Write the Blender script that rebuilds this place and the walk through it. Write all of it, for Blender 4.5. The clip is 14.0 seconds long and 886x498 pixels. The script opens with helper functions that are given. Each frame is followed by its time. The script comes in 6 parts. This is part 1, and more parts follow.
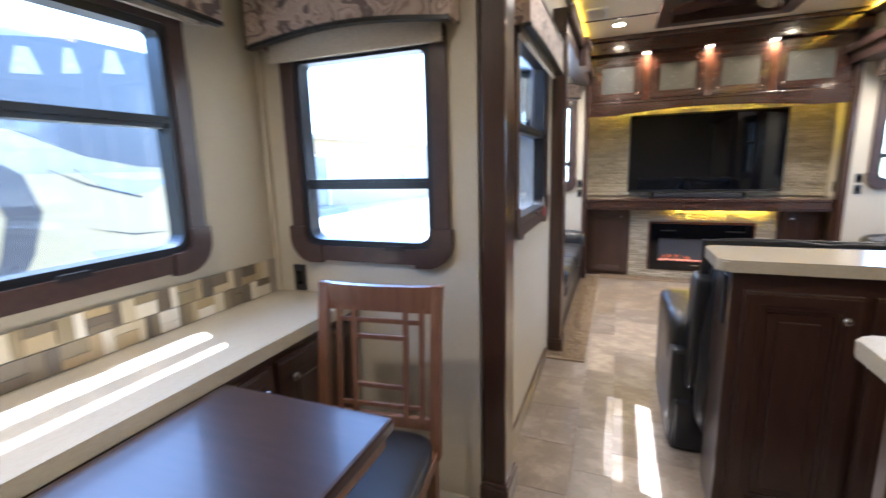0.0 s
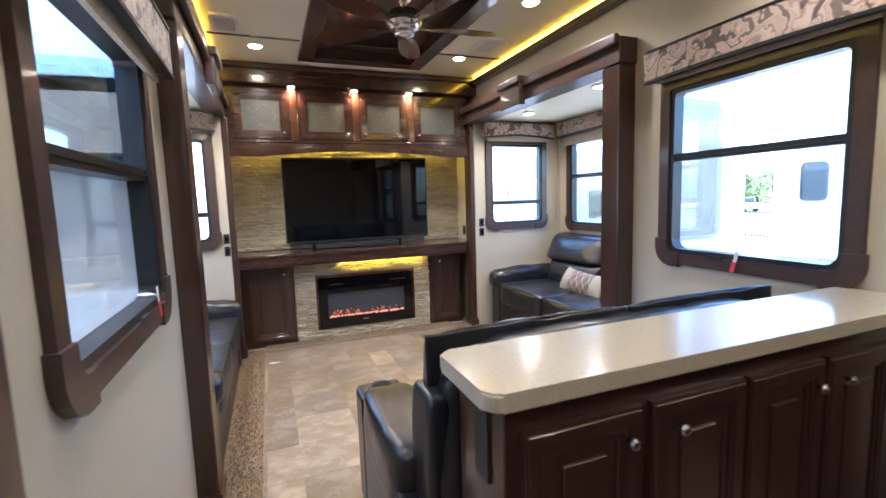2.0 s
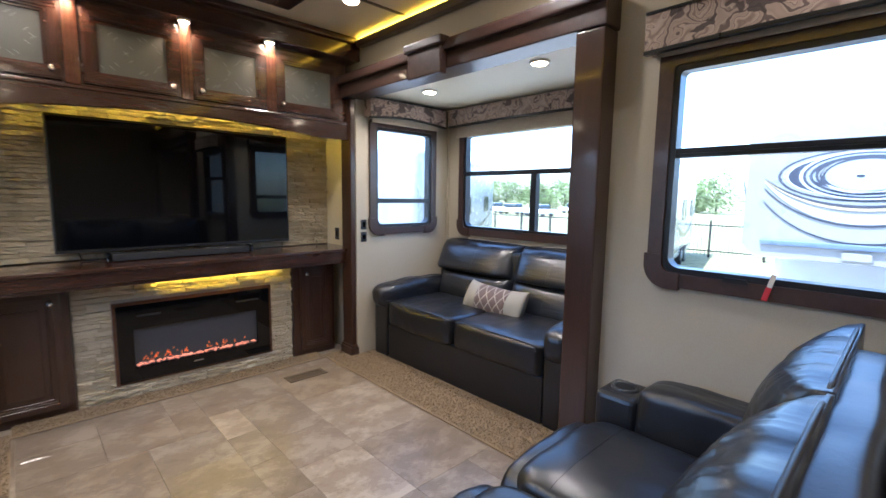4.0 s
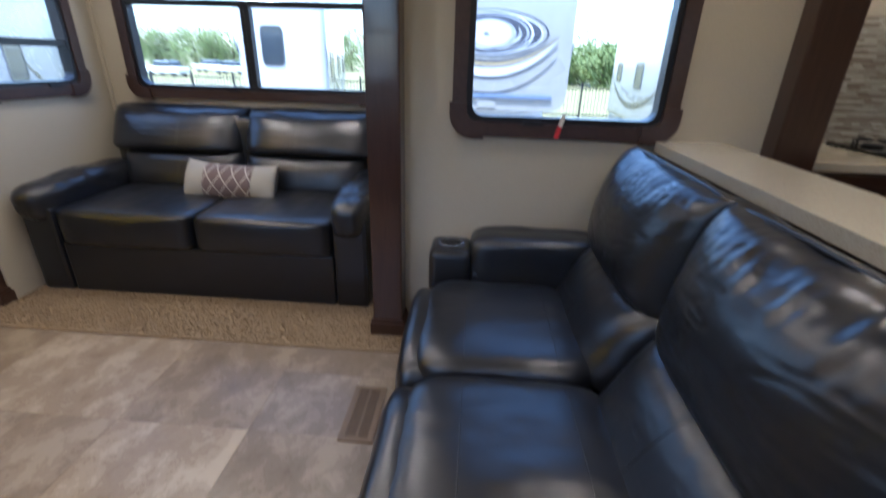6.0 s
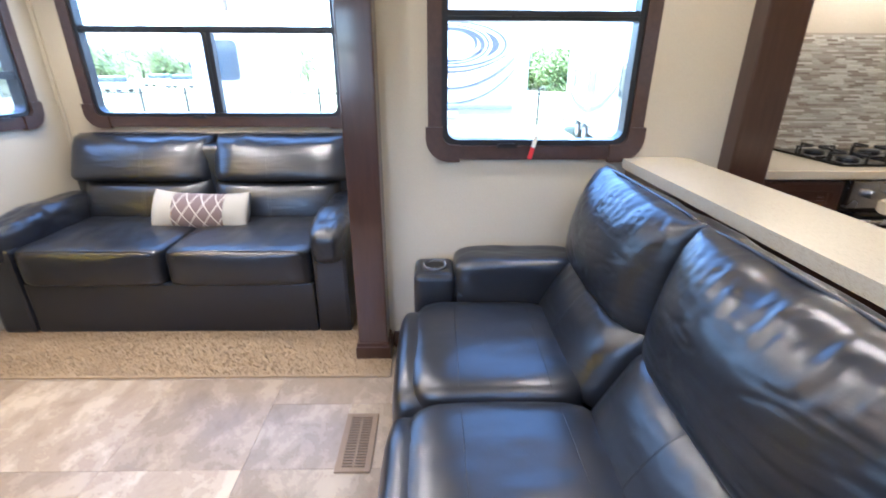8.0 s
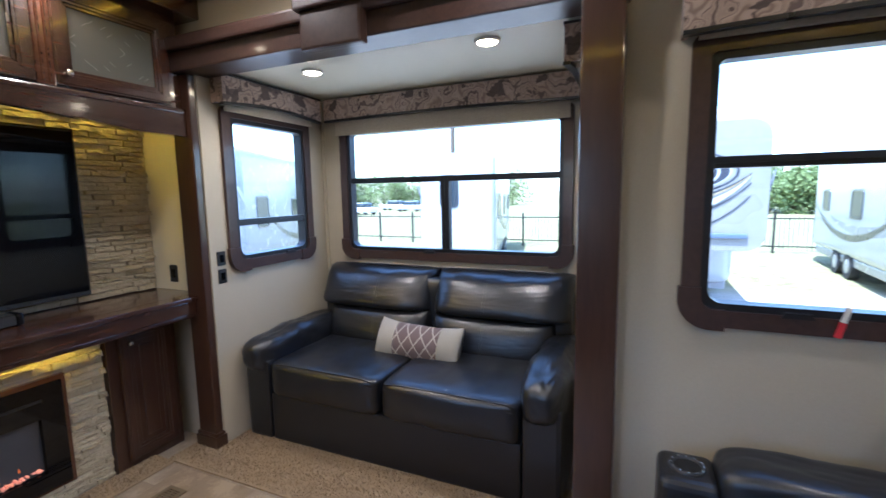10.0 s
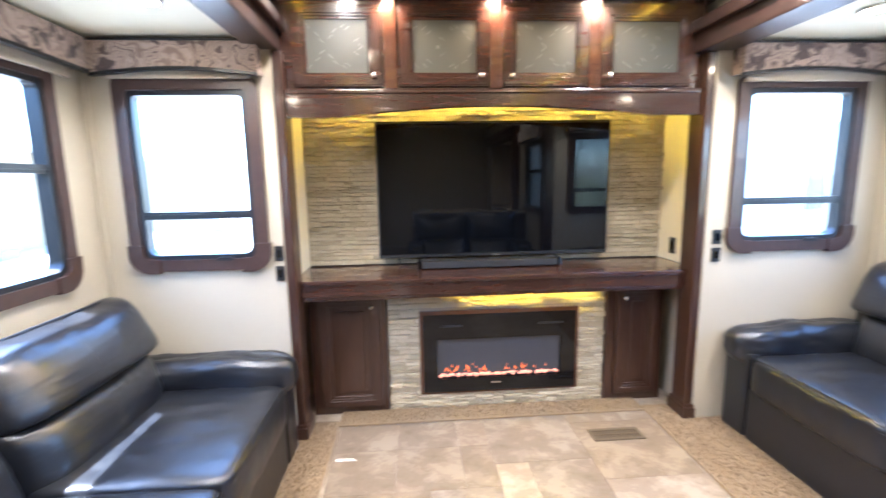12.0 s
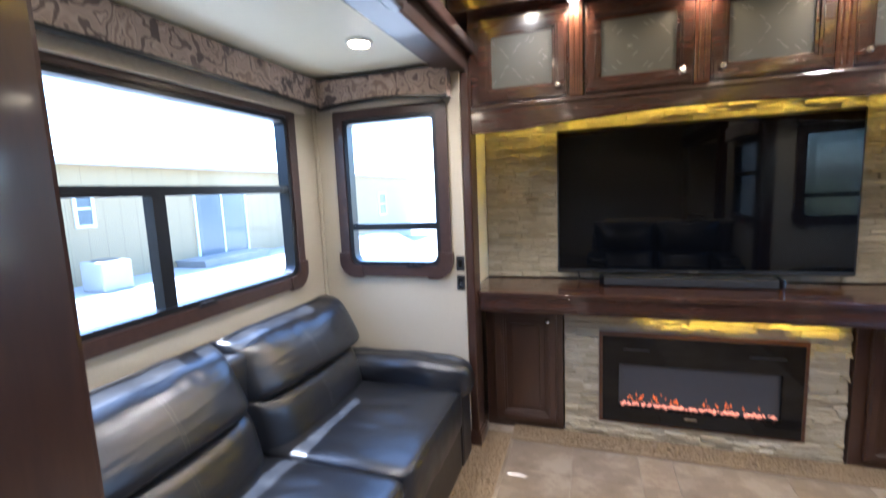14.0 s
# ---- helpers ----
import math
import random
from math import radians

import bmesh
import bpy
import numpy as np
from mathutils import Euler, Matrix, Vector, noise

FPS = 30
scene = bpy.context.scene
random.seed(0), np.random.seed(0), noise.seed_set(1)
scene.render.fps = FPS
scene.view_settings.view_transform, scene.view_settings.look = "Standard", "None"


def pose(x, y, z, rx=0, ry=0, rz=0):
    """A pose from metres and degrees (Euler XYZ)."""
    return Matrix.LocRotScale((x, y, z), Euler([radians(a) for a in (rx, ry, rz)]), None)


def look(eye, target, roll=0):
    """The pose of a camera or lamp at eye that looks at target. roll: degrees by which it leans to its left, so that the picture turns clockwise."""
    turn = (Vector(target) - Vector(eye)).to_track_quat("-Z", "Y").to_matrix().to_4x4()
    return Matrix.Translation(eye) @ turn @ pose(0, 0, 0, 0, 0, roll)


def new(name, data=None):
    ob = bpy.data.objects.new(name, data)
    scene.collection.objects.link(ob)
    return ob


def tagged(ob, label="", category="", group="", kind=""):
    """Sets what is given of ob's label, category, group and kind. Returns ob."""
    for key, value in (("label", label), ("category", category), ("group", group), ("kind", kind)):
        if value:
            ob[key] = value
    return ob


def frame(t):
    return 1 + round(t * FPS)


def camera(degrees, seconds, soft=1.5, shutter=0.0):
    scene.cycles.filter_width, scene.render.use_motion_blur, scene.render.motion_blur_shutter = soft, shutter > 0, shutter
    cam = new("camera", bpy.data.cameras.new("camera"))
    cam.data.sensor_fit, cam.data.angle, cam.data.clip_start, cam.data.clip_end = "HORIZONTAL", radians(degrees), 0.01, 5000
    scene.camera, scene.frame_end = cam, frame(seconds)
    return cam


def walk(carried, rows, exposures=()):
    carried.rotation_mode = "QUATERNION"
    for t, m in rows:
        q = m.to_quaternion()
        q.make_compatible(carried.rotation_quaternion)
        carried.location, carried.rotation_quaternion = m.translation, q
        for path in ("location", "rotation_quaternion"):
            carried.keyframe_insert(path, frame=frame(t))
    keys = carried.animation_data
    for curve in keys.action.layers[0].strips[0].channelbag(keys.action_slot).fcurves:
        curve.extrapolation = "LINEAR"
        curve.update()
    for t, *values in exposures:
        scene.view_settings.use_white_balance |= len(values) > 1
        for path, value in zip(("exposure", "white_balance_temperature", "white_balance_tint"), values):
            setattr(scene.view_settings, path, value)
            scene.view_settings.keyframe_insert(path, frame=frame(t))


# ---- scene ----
cam = camera(89.5, 14.0, 1.5, 0.4)
PATH = [
    (0, (2.492, 1.997, 1.291), (1.773, 3.827, 0.923), -1.5),
    (0.5, (2.417, 2.209, 1.277), (2.253, 4.17, 0.921), -1.1),
    (1, (2.38, 2.424, 1.315), (2.746, 4.367, 1.011), -2.3),
    (1.2, (2.393, 2.513, 1.316), (2.894, 4.423, 0.999), -2.2),
    (1.5, (2.431, 2.671, 1.309), (3.065, 4.55, 1.053), -2.0),
    (2, (2.446, 2.929, 1.341), (3.162, 4.782, 1.116), -1.8),
    (2.2, (2.432, 3.046, 1.34), (3.16, 4.896, 1.125), -1.8),
    (4.3, (2.453, 4.103, 1.318), (3.909, 5.449, 1.055), 1.1),
    (4.5, (2.459, 4.174, 1.312), (3.96, 5.466, 1.03), 1.2),
    (5, (2.535, 4.395, 1.304), (4.202, 5.465, 1.025), 1.9),
    (5.5, (2.544, 4.575, 1.301), (4.443, 5.068, 0.914), 2.2),
    (5.8, (2.515, 4.648, 1.268), (4.412, 4.873, 0.675), 1.5),
    (6, (2.499, 4.678, 1.249), (4.338, 4.79, 0.47), 1.7),
    (6.5, (2.483, 4.683, 1.202), (4.158, 4.633, 0.11), 2.5),
    (7, (2.47, 4.703, 1.213), (4.118, 4.604, 0.085), 2.3),
    (7.5, (2.48, 4.729, 1.271), (4.225, 4.586, 0.302), 2.2),
    (7.7, (2.487, 4.733, 1.293), (4.291, 4.588, 0.443), 1.7),
    (9.8, (2.64, 4.904, 1.442), (4.49, 5.619, 1.186), -0.8),
    (10, (2.697, 4.919, 1.427), (4.515, 5.715, 1.18), -1.0),
    (10.5, (2.836, 4.939, 1.425), (4.46, 6.078, 1.169), -1.2),
    (11, (2.831, 4.842, 1.44), (4.076, 6.384, 1.175), -2.0),
    (11.5, (2.8, 4.719, 1.443), (3.505, 6.569, 1.163), -1.3),
    (12, (2.793, 4.72, 1.424), (2.93, 6.692, 1.117), -1.0),
    (12.5, (2.808, 4.723, 1.386), (2.507, 6.649, 0.941), -1.5),
    (13, (2.799, 4.709, 1.352), (2.334, 6.564, 0.766), -1.8),
    (13.5, (2.788, 4.71, 1.353), (2.232, 6.555, 0.815), -2.0),
    (14, (2.778, 4.752, 1.449), (2.15, 6.634, 1.196), -2.4),
]
EXPOSURES = [
    (0.0, 4.12, 5080, 12),
    (0.5, 4.40, 5080, 12),
    (1.0, 4.00, 5060, 12),
    (2.2, 3.88, 5040, 12),
    (4.4, 3.30, 5120, 12),
    (5.0, 3.25, 5120, 12),
    (5.5, 2.75, 5120, 12),
    (6.0, 2.90, 5120, 12),
    (6.5, 4.25, 5000, 12),
    (7.7, 4.50, 5000, 12),
    (9.8, 3.05, 4960, 12),
    (10.5, 3.65, 4960, 12),
    (11.0, 4.10, 4960, 12),
    (11.5, 4.35, 4960, 12),
    (12.0, 4.72, 4960, 12),
    (12.5, 4.20, 4960, 12),
    (13.0, 3.90, 4960, 12),
    (13.5, 3.95, 4960, 12),
    (14.0, 3.75, 4960, 12),
]
walk(cam, [(t, look(eye, target, roll)) for t, eye, target, roll in PATH], EXPOSURES)
from mathutils.bvhtree import BVHTree

# ---- world, sun, exposure ----
SUN = Vector((0.372, -0.138, -1.0)).normalized()
world = bpy.data.worlds.new("world")
scene.world = world
world.use_nodes = True
wn = world.node_tree
sky = wn.nodes.new("ShaderNodeTexSky")
sky.sky_type, sky.sun_disc = "NISHITA", False
sky.sun_elevation = math.asin(-SUN.z)
sky.sun_rotation = math.atan2(-SUN.x, -SUN.y)
wn.links.new(sky.outputs[0], wn.nodes["Background"].inputs[0])
wn.nodes["Background"].inputs[1].default_value = 0.12
sun = new("sun", bpy.data.lights.new("sun", "SUN"))
sun.data.energy, sun.data.angle, sun.data.color = 2.3, radians(0.5), (1.0, 0.95, 0.88)
sun.matrix_world = Matrix.Translation((0, 3, 12)) @ SUN.to_track_quat("-Z", "Y").to_matrix().to_4x4()


# ---- materials ----
class Nodes:
    """A material under construction."""

    def __init__(self, name):
        self.mat = bpy.data.materials.new(name)
        self.mat.use_nodes = True
        self.tree = self.mat.node_tree
        self.bsdf = self.tree.nodes["Principled BSDF"]
        self.coord = None

    def add(self, kind, **values):
        n = self.tree.nodes.new("ShaderNode" + kind)
        for key, value in values.items():
            n.inputs[key.replace("_", " ")].default_value = value
        return n

    def link(self, a, b):
        self.tree.links.new(a, b)

    def place(self, scale=(1, 1, 1), space="Object"):
        tc = self.add("TexCoord")
        mp = self.add("Mapping")
        mp.inputs["Scale"].default_value = scale
        self.link(tc.outputs[space], mp.inputs["Vector"])
        return mp.outputs[0]

    def noise(self, vec, scale, detail=4.0, rough=0.55, distort=0.0):
        n = self.add("TexNoise", Scale=scale, Detail=detail, Roughness=rough, Distortion=distort)
        self.link(vec, n.inputs["Vector"])
        return n.outputs["Fac"]

    def ramp(self, fac, stops):
        r = self.add("ValToRGB")
        el = r.color_ramp.elements
        while len(el) < len(stops):
            el.new(0.5)
        for e, (p, c) in zip(el, stops):
            e.position, e.color = p, (*c, 1)
        self.link(fac, r.inputs[0])
        return r.outputs[0]

    def mix(self, fac, a, b, mode="MIX"):
        m = self.tree.nodes.new("ShaderNodeMix")
        m.data_type, m.blend_type = "RGBA", mode
        for sock, v in ((m.inputs[0], fac), (m.inputs[6], a), (m.inputs[7], b)):
            if isinstance(v, (int, float)):
                sock.default_value = v
            elif isinstance(v, tuple):
                sock.default_value = (*v, 1)
            else:
                self.link(v, sock)
        return m.outputs[2]

    def math(self, op, a, b=0.0):
        m = self.tree.nodes.new("ShaderNodeMath")
        m.operation = op
        for sock, v in ((m.inputs[0], a), (m.inputs[1], b)):
            if isinstance(v, (int, float)):
                sock.default_value = v
            else:
                self.link(v, sock)
        return m.outputs[0]

    def bump(self, height, strength=0.2, distance=0.01):
        b = self.add("Bump", Strength=strength, Distance=distance)
        self.link(height, b.inputs["Height"])
        self.link(b.outputs[0], self.bsdf.inputs["Normal"])

    def set(self, **values):
        for key, value in values.items():
            sock = self.bsdf.inputs[key.replace("_", " ")]
            if isinstance(value, (int, float)):
                sock.default_value = value
            elif isinstance(value, tuple):
                sock.default_value = (*value, 1)
            else:
                self.link(value, sock)
        return self.mat


def scaled(c, k):
    return tuple(v * k for v in c)


def plain(name, colour, rough=0.5, metal=0.0, grain=60.0, vary=0.12, bump=0.05, coat=0.0):
    """A surface of one paint with slight blotches and grain."""
    m = Nodes(name)
    v = m.place()
    a = m.noise(v, grain)
    b = m.noise(v, grain / 14, 3)
    col = m.mix(m.math("MULTIPLY", m.math("ADD", a, b), 0.5), scaled(colour, 1 - vary), scaled(colour, 1 + vary))
    m.bump(a, bump, 0.002)
    r = m.math("ADD", m.math("MULTIPLY", m.math("SUBTRACT", b, 0.5), 0.2), rough)
    return m.set(Base_Color=col, Roughness=r, Metallic=metal, Coat_Weight=coat, Coat_Roughness=0.12)


def wood(name, dark, light, stretch, rough=0.28, coat=0.6):
    m = Nodes(name)
    v = m.place(stretch)
    grain = m.noise(v, 9.0, 8, 0.65, 0.6)
    blot = m.noise(m.place(), 3.0, 3)
    col = m.mix(m.math("MULTIPLY", blot, 0.45), m.ramp(grain, [(0.3, dark), (0.7, light)]), scaled(dark, 0.7))
    m.bump(grain, 0.06, 0.002)
    return m.set(Base_Color=col, Roughness=rough, Coat_Weight=coat, Coat_Roughness=0.09)


def wallpaper(name, colour):
    m = Nodes(name)
    v = m.place()
    fine = m.noise(m.place((1, 1, 7)), 130.0, 3)
    fine2 = m.noise(m.place((7, 7, 1)), 110.0, 3)
    weave = m.math("MULTIPLY", m.math("ADD", fine, fine2), 0.5)
    big = m.noise(v, 1.6, 3)
    col = m.ramp(weave, [(0.3, scaled(colour, 0.86)), (0.7, scaled(colour, 1.1))])
    col = m.mix(m.math("MULTIPLY", big, 0.25), col, scaled(colour, 0.85))
    m.bump(weave, 0.12, 0.002)
    return m.set(Base_Color=col, Roughness=0.62)


def leather():
    m = Nodes("leather")
    v = m.place()
    pebble = m.add("TexVoronoi", Scale=420.0)
    m.link(v, pebble.inputs["Vector"])
    soft = m.noise(v, 3.0, 3, 0.5)
    crease = m.noise(m.place((1, 1, 0.5)), 30.0, 5, 0.6, 1.2)
    m.bump(m.math("ADD", m.math("MULTIPLY", pebble.outputs["Distance"], 0.08), m.math("ADD", m.math("MULTIPLY", crease, 0.30), m.math("MULTIPLY", m.noise(v, 13.0, 3, 0.5, 0.6), 0.55))), 0.17, 0.007)
    col = m.ramp(soft, [(0.3, (0.0078, 0.0088, 0.0120)), (0.7, (0.0112, 0.0127, 0.0170))])
    worn = m.noise(v, 14.0, 5, 0.6)
    r = m.math("ADD", m.math("MULTIPLY", soft, 0.08), m.math("ADD", m.math("MULTIPLY", worn, 0.05), 0.240))
    return m.set(Base_Color=col, Roughness=r, Specular_IOR_Level=0.62)


def tile_floor():
    m = Nodes("vinyl_stone")
    oi = m.add("ObjectInfo")
    rnd = oi.outputs["Random"]
    tc = m.add("TexCoord")
    add = m.add("VectorMath")
    add.operation = "ADD"
    sc = m.add("CombineXYZ")
    m.link(m.math("MULTIPLY", rnd, 37.0), sc.inputs[0])
    m.link(m.math("MULTIPLY", rnd, 91.0), sc.inputs[1])
    m.link(tc.outputs["Object"], add.inputs[0])
    m.link(sc.outputs[0], add.inputs[1])
    v = add.outputs[0]
    mp = m.add("Mapping")
    mp.inputs["Rotation"].default_value = (0, 0, 0.7)
    mp.inputs["Scale"].default_value = (1.0, 1.35, 1.0)
    m.link(v, mp.inputs["Vector"])
    vein = m.noise(mp.outputs[0], 4.6, 13, 0.68, 0.2)
    cloud = m.noise(v, 2.0, 4, 0.5, 0.6)
    fine = m.noise(v, 60.0, 4)
    col = m.ramp(vein, [(0.30, (0.25, 0.19, 0.145)), (0.40, (0.35, 0.295, 0.245)), (0.475, (0.41, 0.355, 0.305)), (0.49, (0.335, 0.275, 0.225)), (0.50, (0.47, 0.415, 0.36)), (0.56, (0.50, 0.445, 0.39)), (0.57, (0.60, 0.54, 0.475)), (0.70, (0.63, 0.57, 0.50))])
    col = m.mix(m.math("MULTIPLY", cloud, 0.42), col, (0.42, 0.365, 0.315))
    hue = m.math("FRACT", m.math("MULTIPLY", rnd, 7.31))
    tone = m.ramp(hue, [(0.0, (0.57, 0.525, 0.46)), (0.35, (0.58, 0.55, 0.515)), (0.75, (0.58, 0.56, 0.55)), (0.84, (0.64, 0.61, 0.585)), (0.9, (0.80, 0.765, 0.72)), (1.0, (0.84, 0.80, 0.75))])
    col = m.mix(1.0, m.mix(1.0, col, tone, "MULTIPLY"), (0.81, 0.79, 0.752), "MULTIPLY")
    m.bump(m.math("ADD", m.math("MULTIPLY", vein, 1.0), m.math("MULTIPLY", fine, 0.15)), 0.12, 0.004)
    r = m.math("ADD", m.math("MULTIPLY", vein, 0.18), 0.22)
    return m.set(Base_Color=col, Roughness=r, Specular_IOR_Level=0.4)


def quartz():
    m = Nodes("quartz")
    v = m.place()
    sp = m.add("TexVoronoi", Scale=400.0)
    m.link(v, sp.inputs["Vector"])
    spk = m.ramp(sp.outputs["Color"], [(0.0, (0.16, 0.13, 0.09)), (0.05, (0.34, 0.285, 0.20)), (0.3, (0.43, 0.375, 0.275)), (1.0, (0.49, 0.435, 0.325))])
    big = m.noise(v, 7.0, 4)
    col = m.mix(m.math("MULTIPLY", big, 0.35), spk, (0.43, 0.375, 0.28))
    return m.set(Base_Color=col, Roughness=m.math("ADD", m.math("MULTIPLY", big, 0.1), 0.12), Coat_Weight=0.3)


def paisley():
    m = Nodes("paisley_fabric")
    v = m.place()
    base = m.noise(v, 9.0, 2, 0.5, 1.0)
    vo = m.add("TexVoronoi", Scale=8.5)
    vo.feature = "SMOOTH_F1"
    warp = m.add("VectorMath")
    warp.operation = "ADD"
    nz = m.add("TexNoise", Scale=12.0, Detail=2.0)
    m.link(v, nz.inputs["Vector"])
    half = m.add("VectorMath")
    half.operation = "SCALE"
    half.inputs["Scale"].default_value = 0.11
    m.link(nz.outputs["Color"], half.inputs[0])
    m.link(v, warp.inputs[0])
    m.link(half.outputs[0], warp.inputs[1])
    m.link(warp.outputs[0], vo.inputs["Vector"])
    rings = m.math("SINE", m.math("MULTIPLY", vo.outputs["Distance"], 19.0))
    col = m.ramp(m.math("ADD", m.math("MULTIPLY", rings, 0.5), 0.5), [(0.0, (0.20, 0.14, 0.115)), (0.10, (0.36, 0.275, 0.22)), (0.36, (0.42, 0.325, 0.265)), (0.44, (0.09, 0.06, 0.055)), (0.52, (0.36, 0.27, 0.22)), (0.80, (0.30, 0.225, 0.185)), (0.93, (0.40, 0.31, 0.25)), (0.97, (0.10, 0.068, 0.06))])
    blob = m.ramp(m.noise(warp.outputs[0], 10.0, 2, 0.5), [(0.605, (0, 0, 0)), (0.625, (1, 1, 1))])
    col = m.mix(m.math("MULTIPLY", blob, 0.92), col, (0.028, 0.018, 0.02))
    col = m.mix(m.math("MULTIPLY", base, 0.18), col, (0.34, 0.26, 0.21))
    thread = m.noise(v, 320.0, 2)
    m.bump(thread, 0.25, 0.002)
    return m.set(Base_Color=col, Roughness=0.85, Sheen_Weight=0.2)


def stone_mat(name, by_island):
    m = Nodes(name)
    if by_island:
        rnd = m.add("NewGeometry").outputs["Random Per Island"]
    else:
        rnd = m.add("ObjectInfo").outputs["Random"]
    v = m.place((1, 1, 1))
    tc = m.add("NewGeometry")
    n1 = m.add("TexNoise", Scale=34.0, Detail=7.0, Roughness=0.65)
    m.link(tc.outputs["Position"], n1.inputs["Vector"])
    n2 = m.add("TexNoise", Scale=9.0, Detail=3.0)
    m.link(tc.outputs["Position"], n2.inputs["Vector"])
    col = m.ramp(rnd, [(0.0, (0.36, 0.30, 0.19)), (0.3, (0.44, 0.375, 0.25)), (0.7, (0.51, 0.44, 0.30)), (1.0, (0.58, 0.51, 0.365))])
    col = m.mix(m.math("MULTIPLY", n1.outputs["Fac"], 0.5), col, (0.38, 0.32, 0.22))
    col = m.mix(m.math("MULTIPLY", n2.outputs["Fac"], 0.25), col, (0.46, 0.40, 0.30))
    m.bump(n1.outputs["Fac"], 0.9, 0.016)
    return m.set(Base_Color=col, Roughness=0.82)


def mosaic(name, stops, single=False):
    m = Nodes(name)
    rnd = m.add("ObjectInfo").outputs["Random"] if single else m.add("NewGeometry").outputs["Random Per Island"]
    col = m.ramp(rnd, stops)
    n = m.noise(m.place(), 40.0, 4)
    col = m.mix(m.math("MULTIPLY", n, 0.3), col, (0.3, 0.26, 0.2))
    return m.set(Base_Color=col, Roughness=0.3)


def carpet_mat():
    m = Nodes("carpet_pile")
    rnd = m.add("NewGeometry").outputs["Random Per Island"]
    v = m.place()
    n = m.noise(v, 60.0, 4)
    b = m.noise(v, 5.0, 3)
    col = m.ramp(rnd, [(0.0, (0.20, 0.147, 0.088)), (0.5, (0.245, 0.182, 0.112)), (1.0, (0.30, 0.225, 0.143))])
    col = m.mix(m.math("MULTIPLY", n, 0.4), col, (0.20, 0.145, 0.095))
    col = m.mix(m.math("MULTIPLY", b, 0.3), col, (0.26, 0.19, 0.12))
    m.bump(n, 0.6, 0.01)
    return m.set(Base_Color=col, Roughness=0.95)


def glass_mat(name, rough=0.0, tint=(1, 1, 1), mirror=0.035):
    m = Nodes(name)
    glossy = m.add("BsdfGlossy", Roughness=rough)
    clear = m.add("BsdfTransparent")
    clear.inputs[0].default_value = (*tint, 1)
    lw = m.add("LayerWeight", Blend=0.5)
    gloss = m.math("ADD", m.math("MULTIPLY", m.math("POWER", lw.outputs["Facing"], 5.0), 0.5), mirror)
    mx = m.add("MixShader")
    m.link(gloss, mx.inputs[0])
    m.link(clear.outputs[0], mx.inputs[1])
    m.link(glossy.outputs[0], mx.inputs[2])
    m.link(mx.outputs[0], m.tree.nodes["Material Output"].inputs[0])
    return m.mat


def shade_fabric():
    """Cream cloth that lets some daylight through."""
    m = Nodes("shade_fabric")
    n = m.noise(m.place((1, 1, 6)), 60.0, 3)
    col = m.ramp(n, [(0.3, (0.50, 0.43, 0.33)), (0.7, (0.62, 0.55, 0.44))])
    face = m.add("BsdfDiffuse")
    back = m.add("BsdfTranslucent")
    m.link(col, face.inputs[0])
    m.link(col, back.inputs[0])
    mx = m.add("MixShader")
    mx.inputs[0].default_value = 0.35
    m.link(face.outputs[0], mx.inputs[1])
    m.link(back.outputs[0], mx.inputs[2])
    m.link(mx.outputs[0], m.tree.nodes["Material Output"].inputs[0])
    return m.mat


def screen_mesh():
    """Grey insect screen: fine wires that let most of the view through."""
    m = Nodes("insect_screen")
    wire = m.add("BsdfDiffuse")
    wire.inputs[0].default_value = (0.55, 0.56, 0.58, 1)
    gap = m.add("BsdfTransparent")
    mx = m.add("MixShader")
    mx.inputs[0].default_value = 0.5
    m.link(gap.outputs[0], mx.inputs[1])
    m.link(wire.outputs[0], mx.inputs[2])
    m.link(mx.outputs[0], m.tree.nodes["Material Output"].inputs[0])
    return m.mat


def glow(name, colour, strength):
    m = Nodes(name)
    return m.set(Base_Color=colour, Emission_Color=colour, Emission_Strength=strength)


def siding(name, colour, pitch, axis):
    """Boards or panels with thin joints at a pitch in metres."""
    m = Nodes(name)
    v = m.place()
    sep = m.add("SeparateXYZ")
    m.link(v, sep.inputs[0])
    f = m.math("FRACT", m.math("DIVIDE", sep.outputs[axis], pitch))
    joint = m.ramp(f, [(0.0, (0, 0, 0)), (0.06, (1, 1, 1))])
    n = m.noise(v, 3.0, 5)
    col = m.mix(joint, scaled(colour, 0.6), m.mix(m.math("MULTIPLY", n, 0.4), colour, scaled(colour, 0.82)))
    return m.set(Base_Color=col, Roughness=0.6)


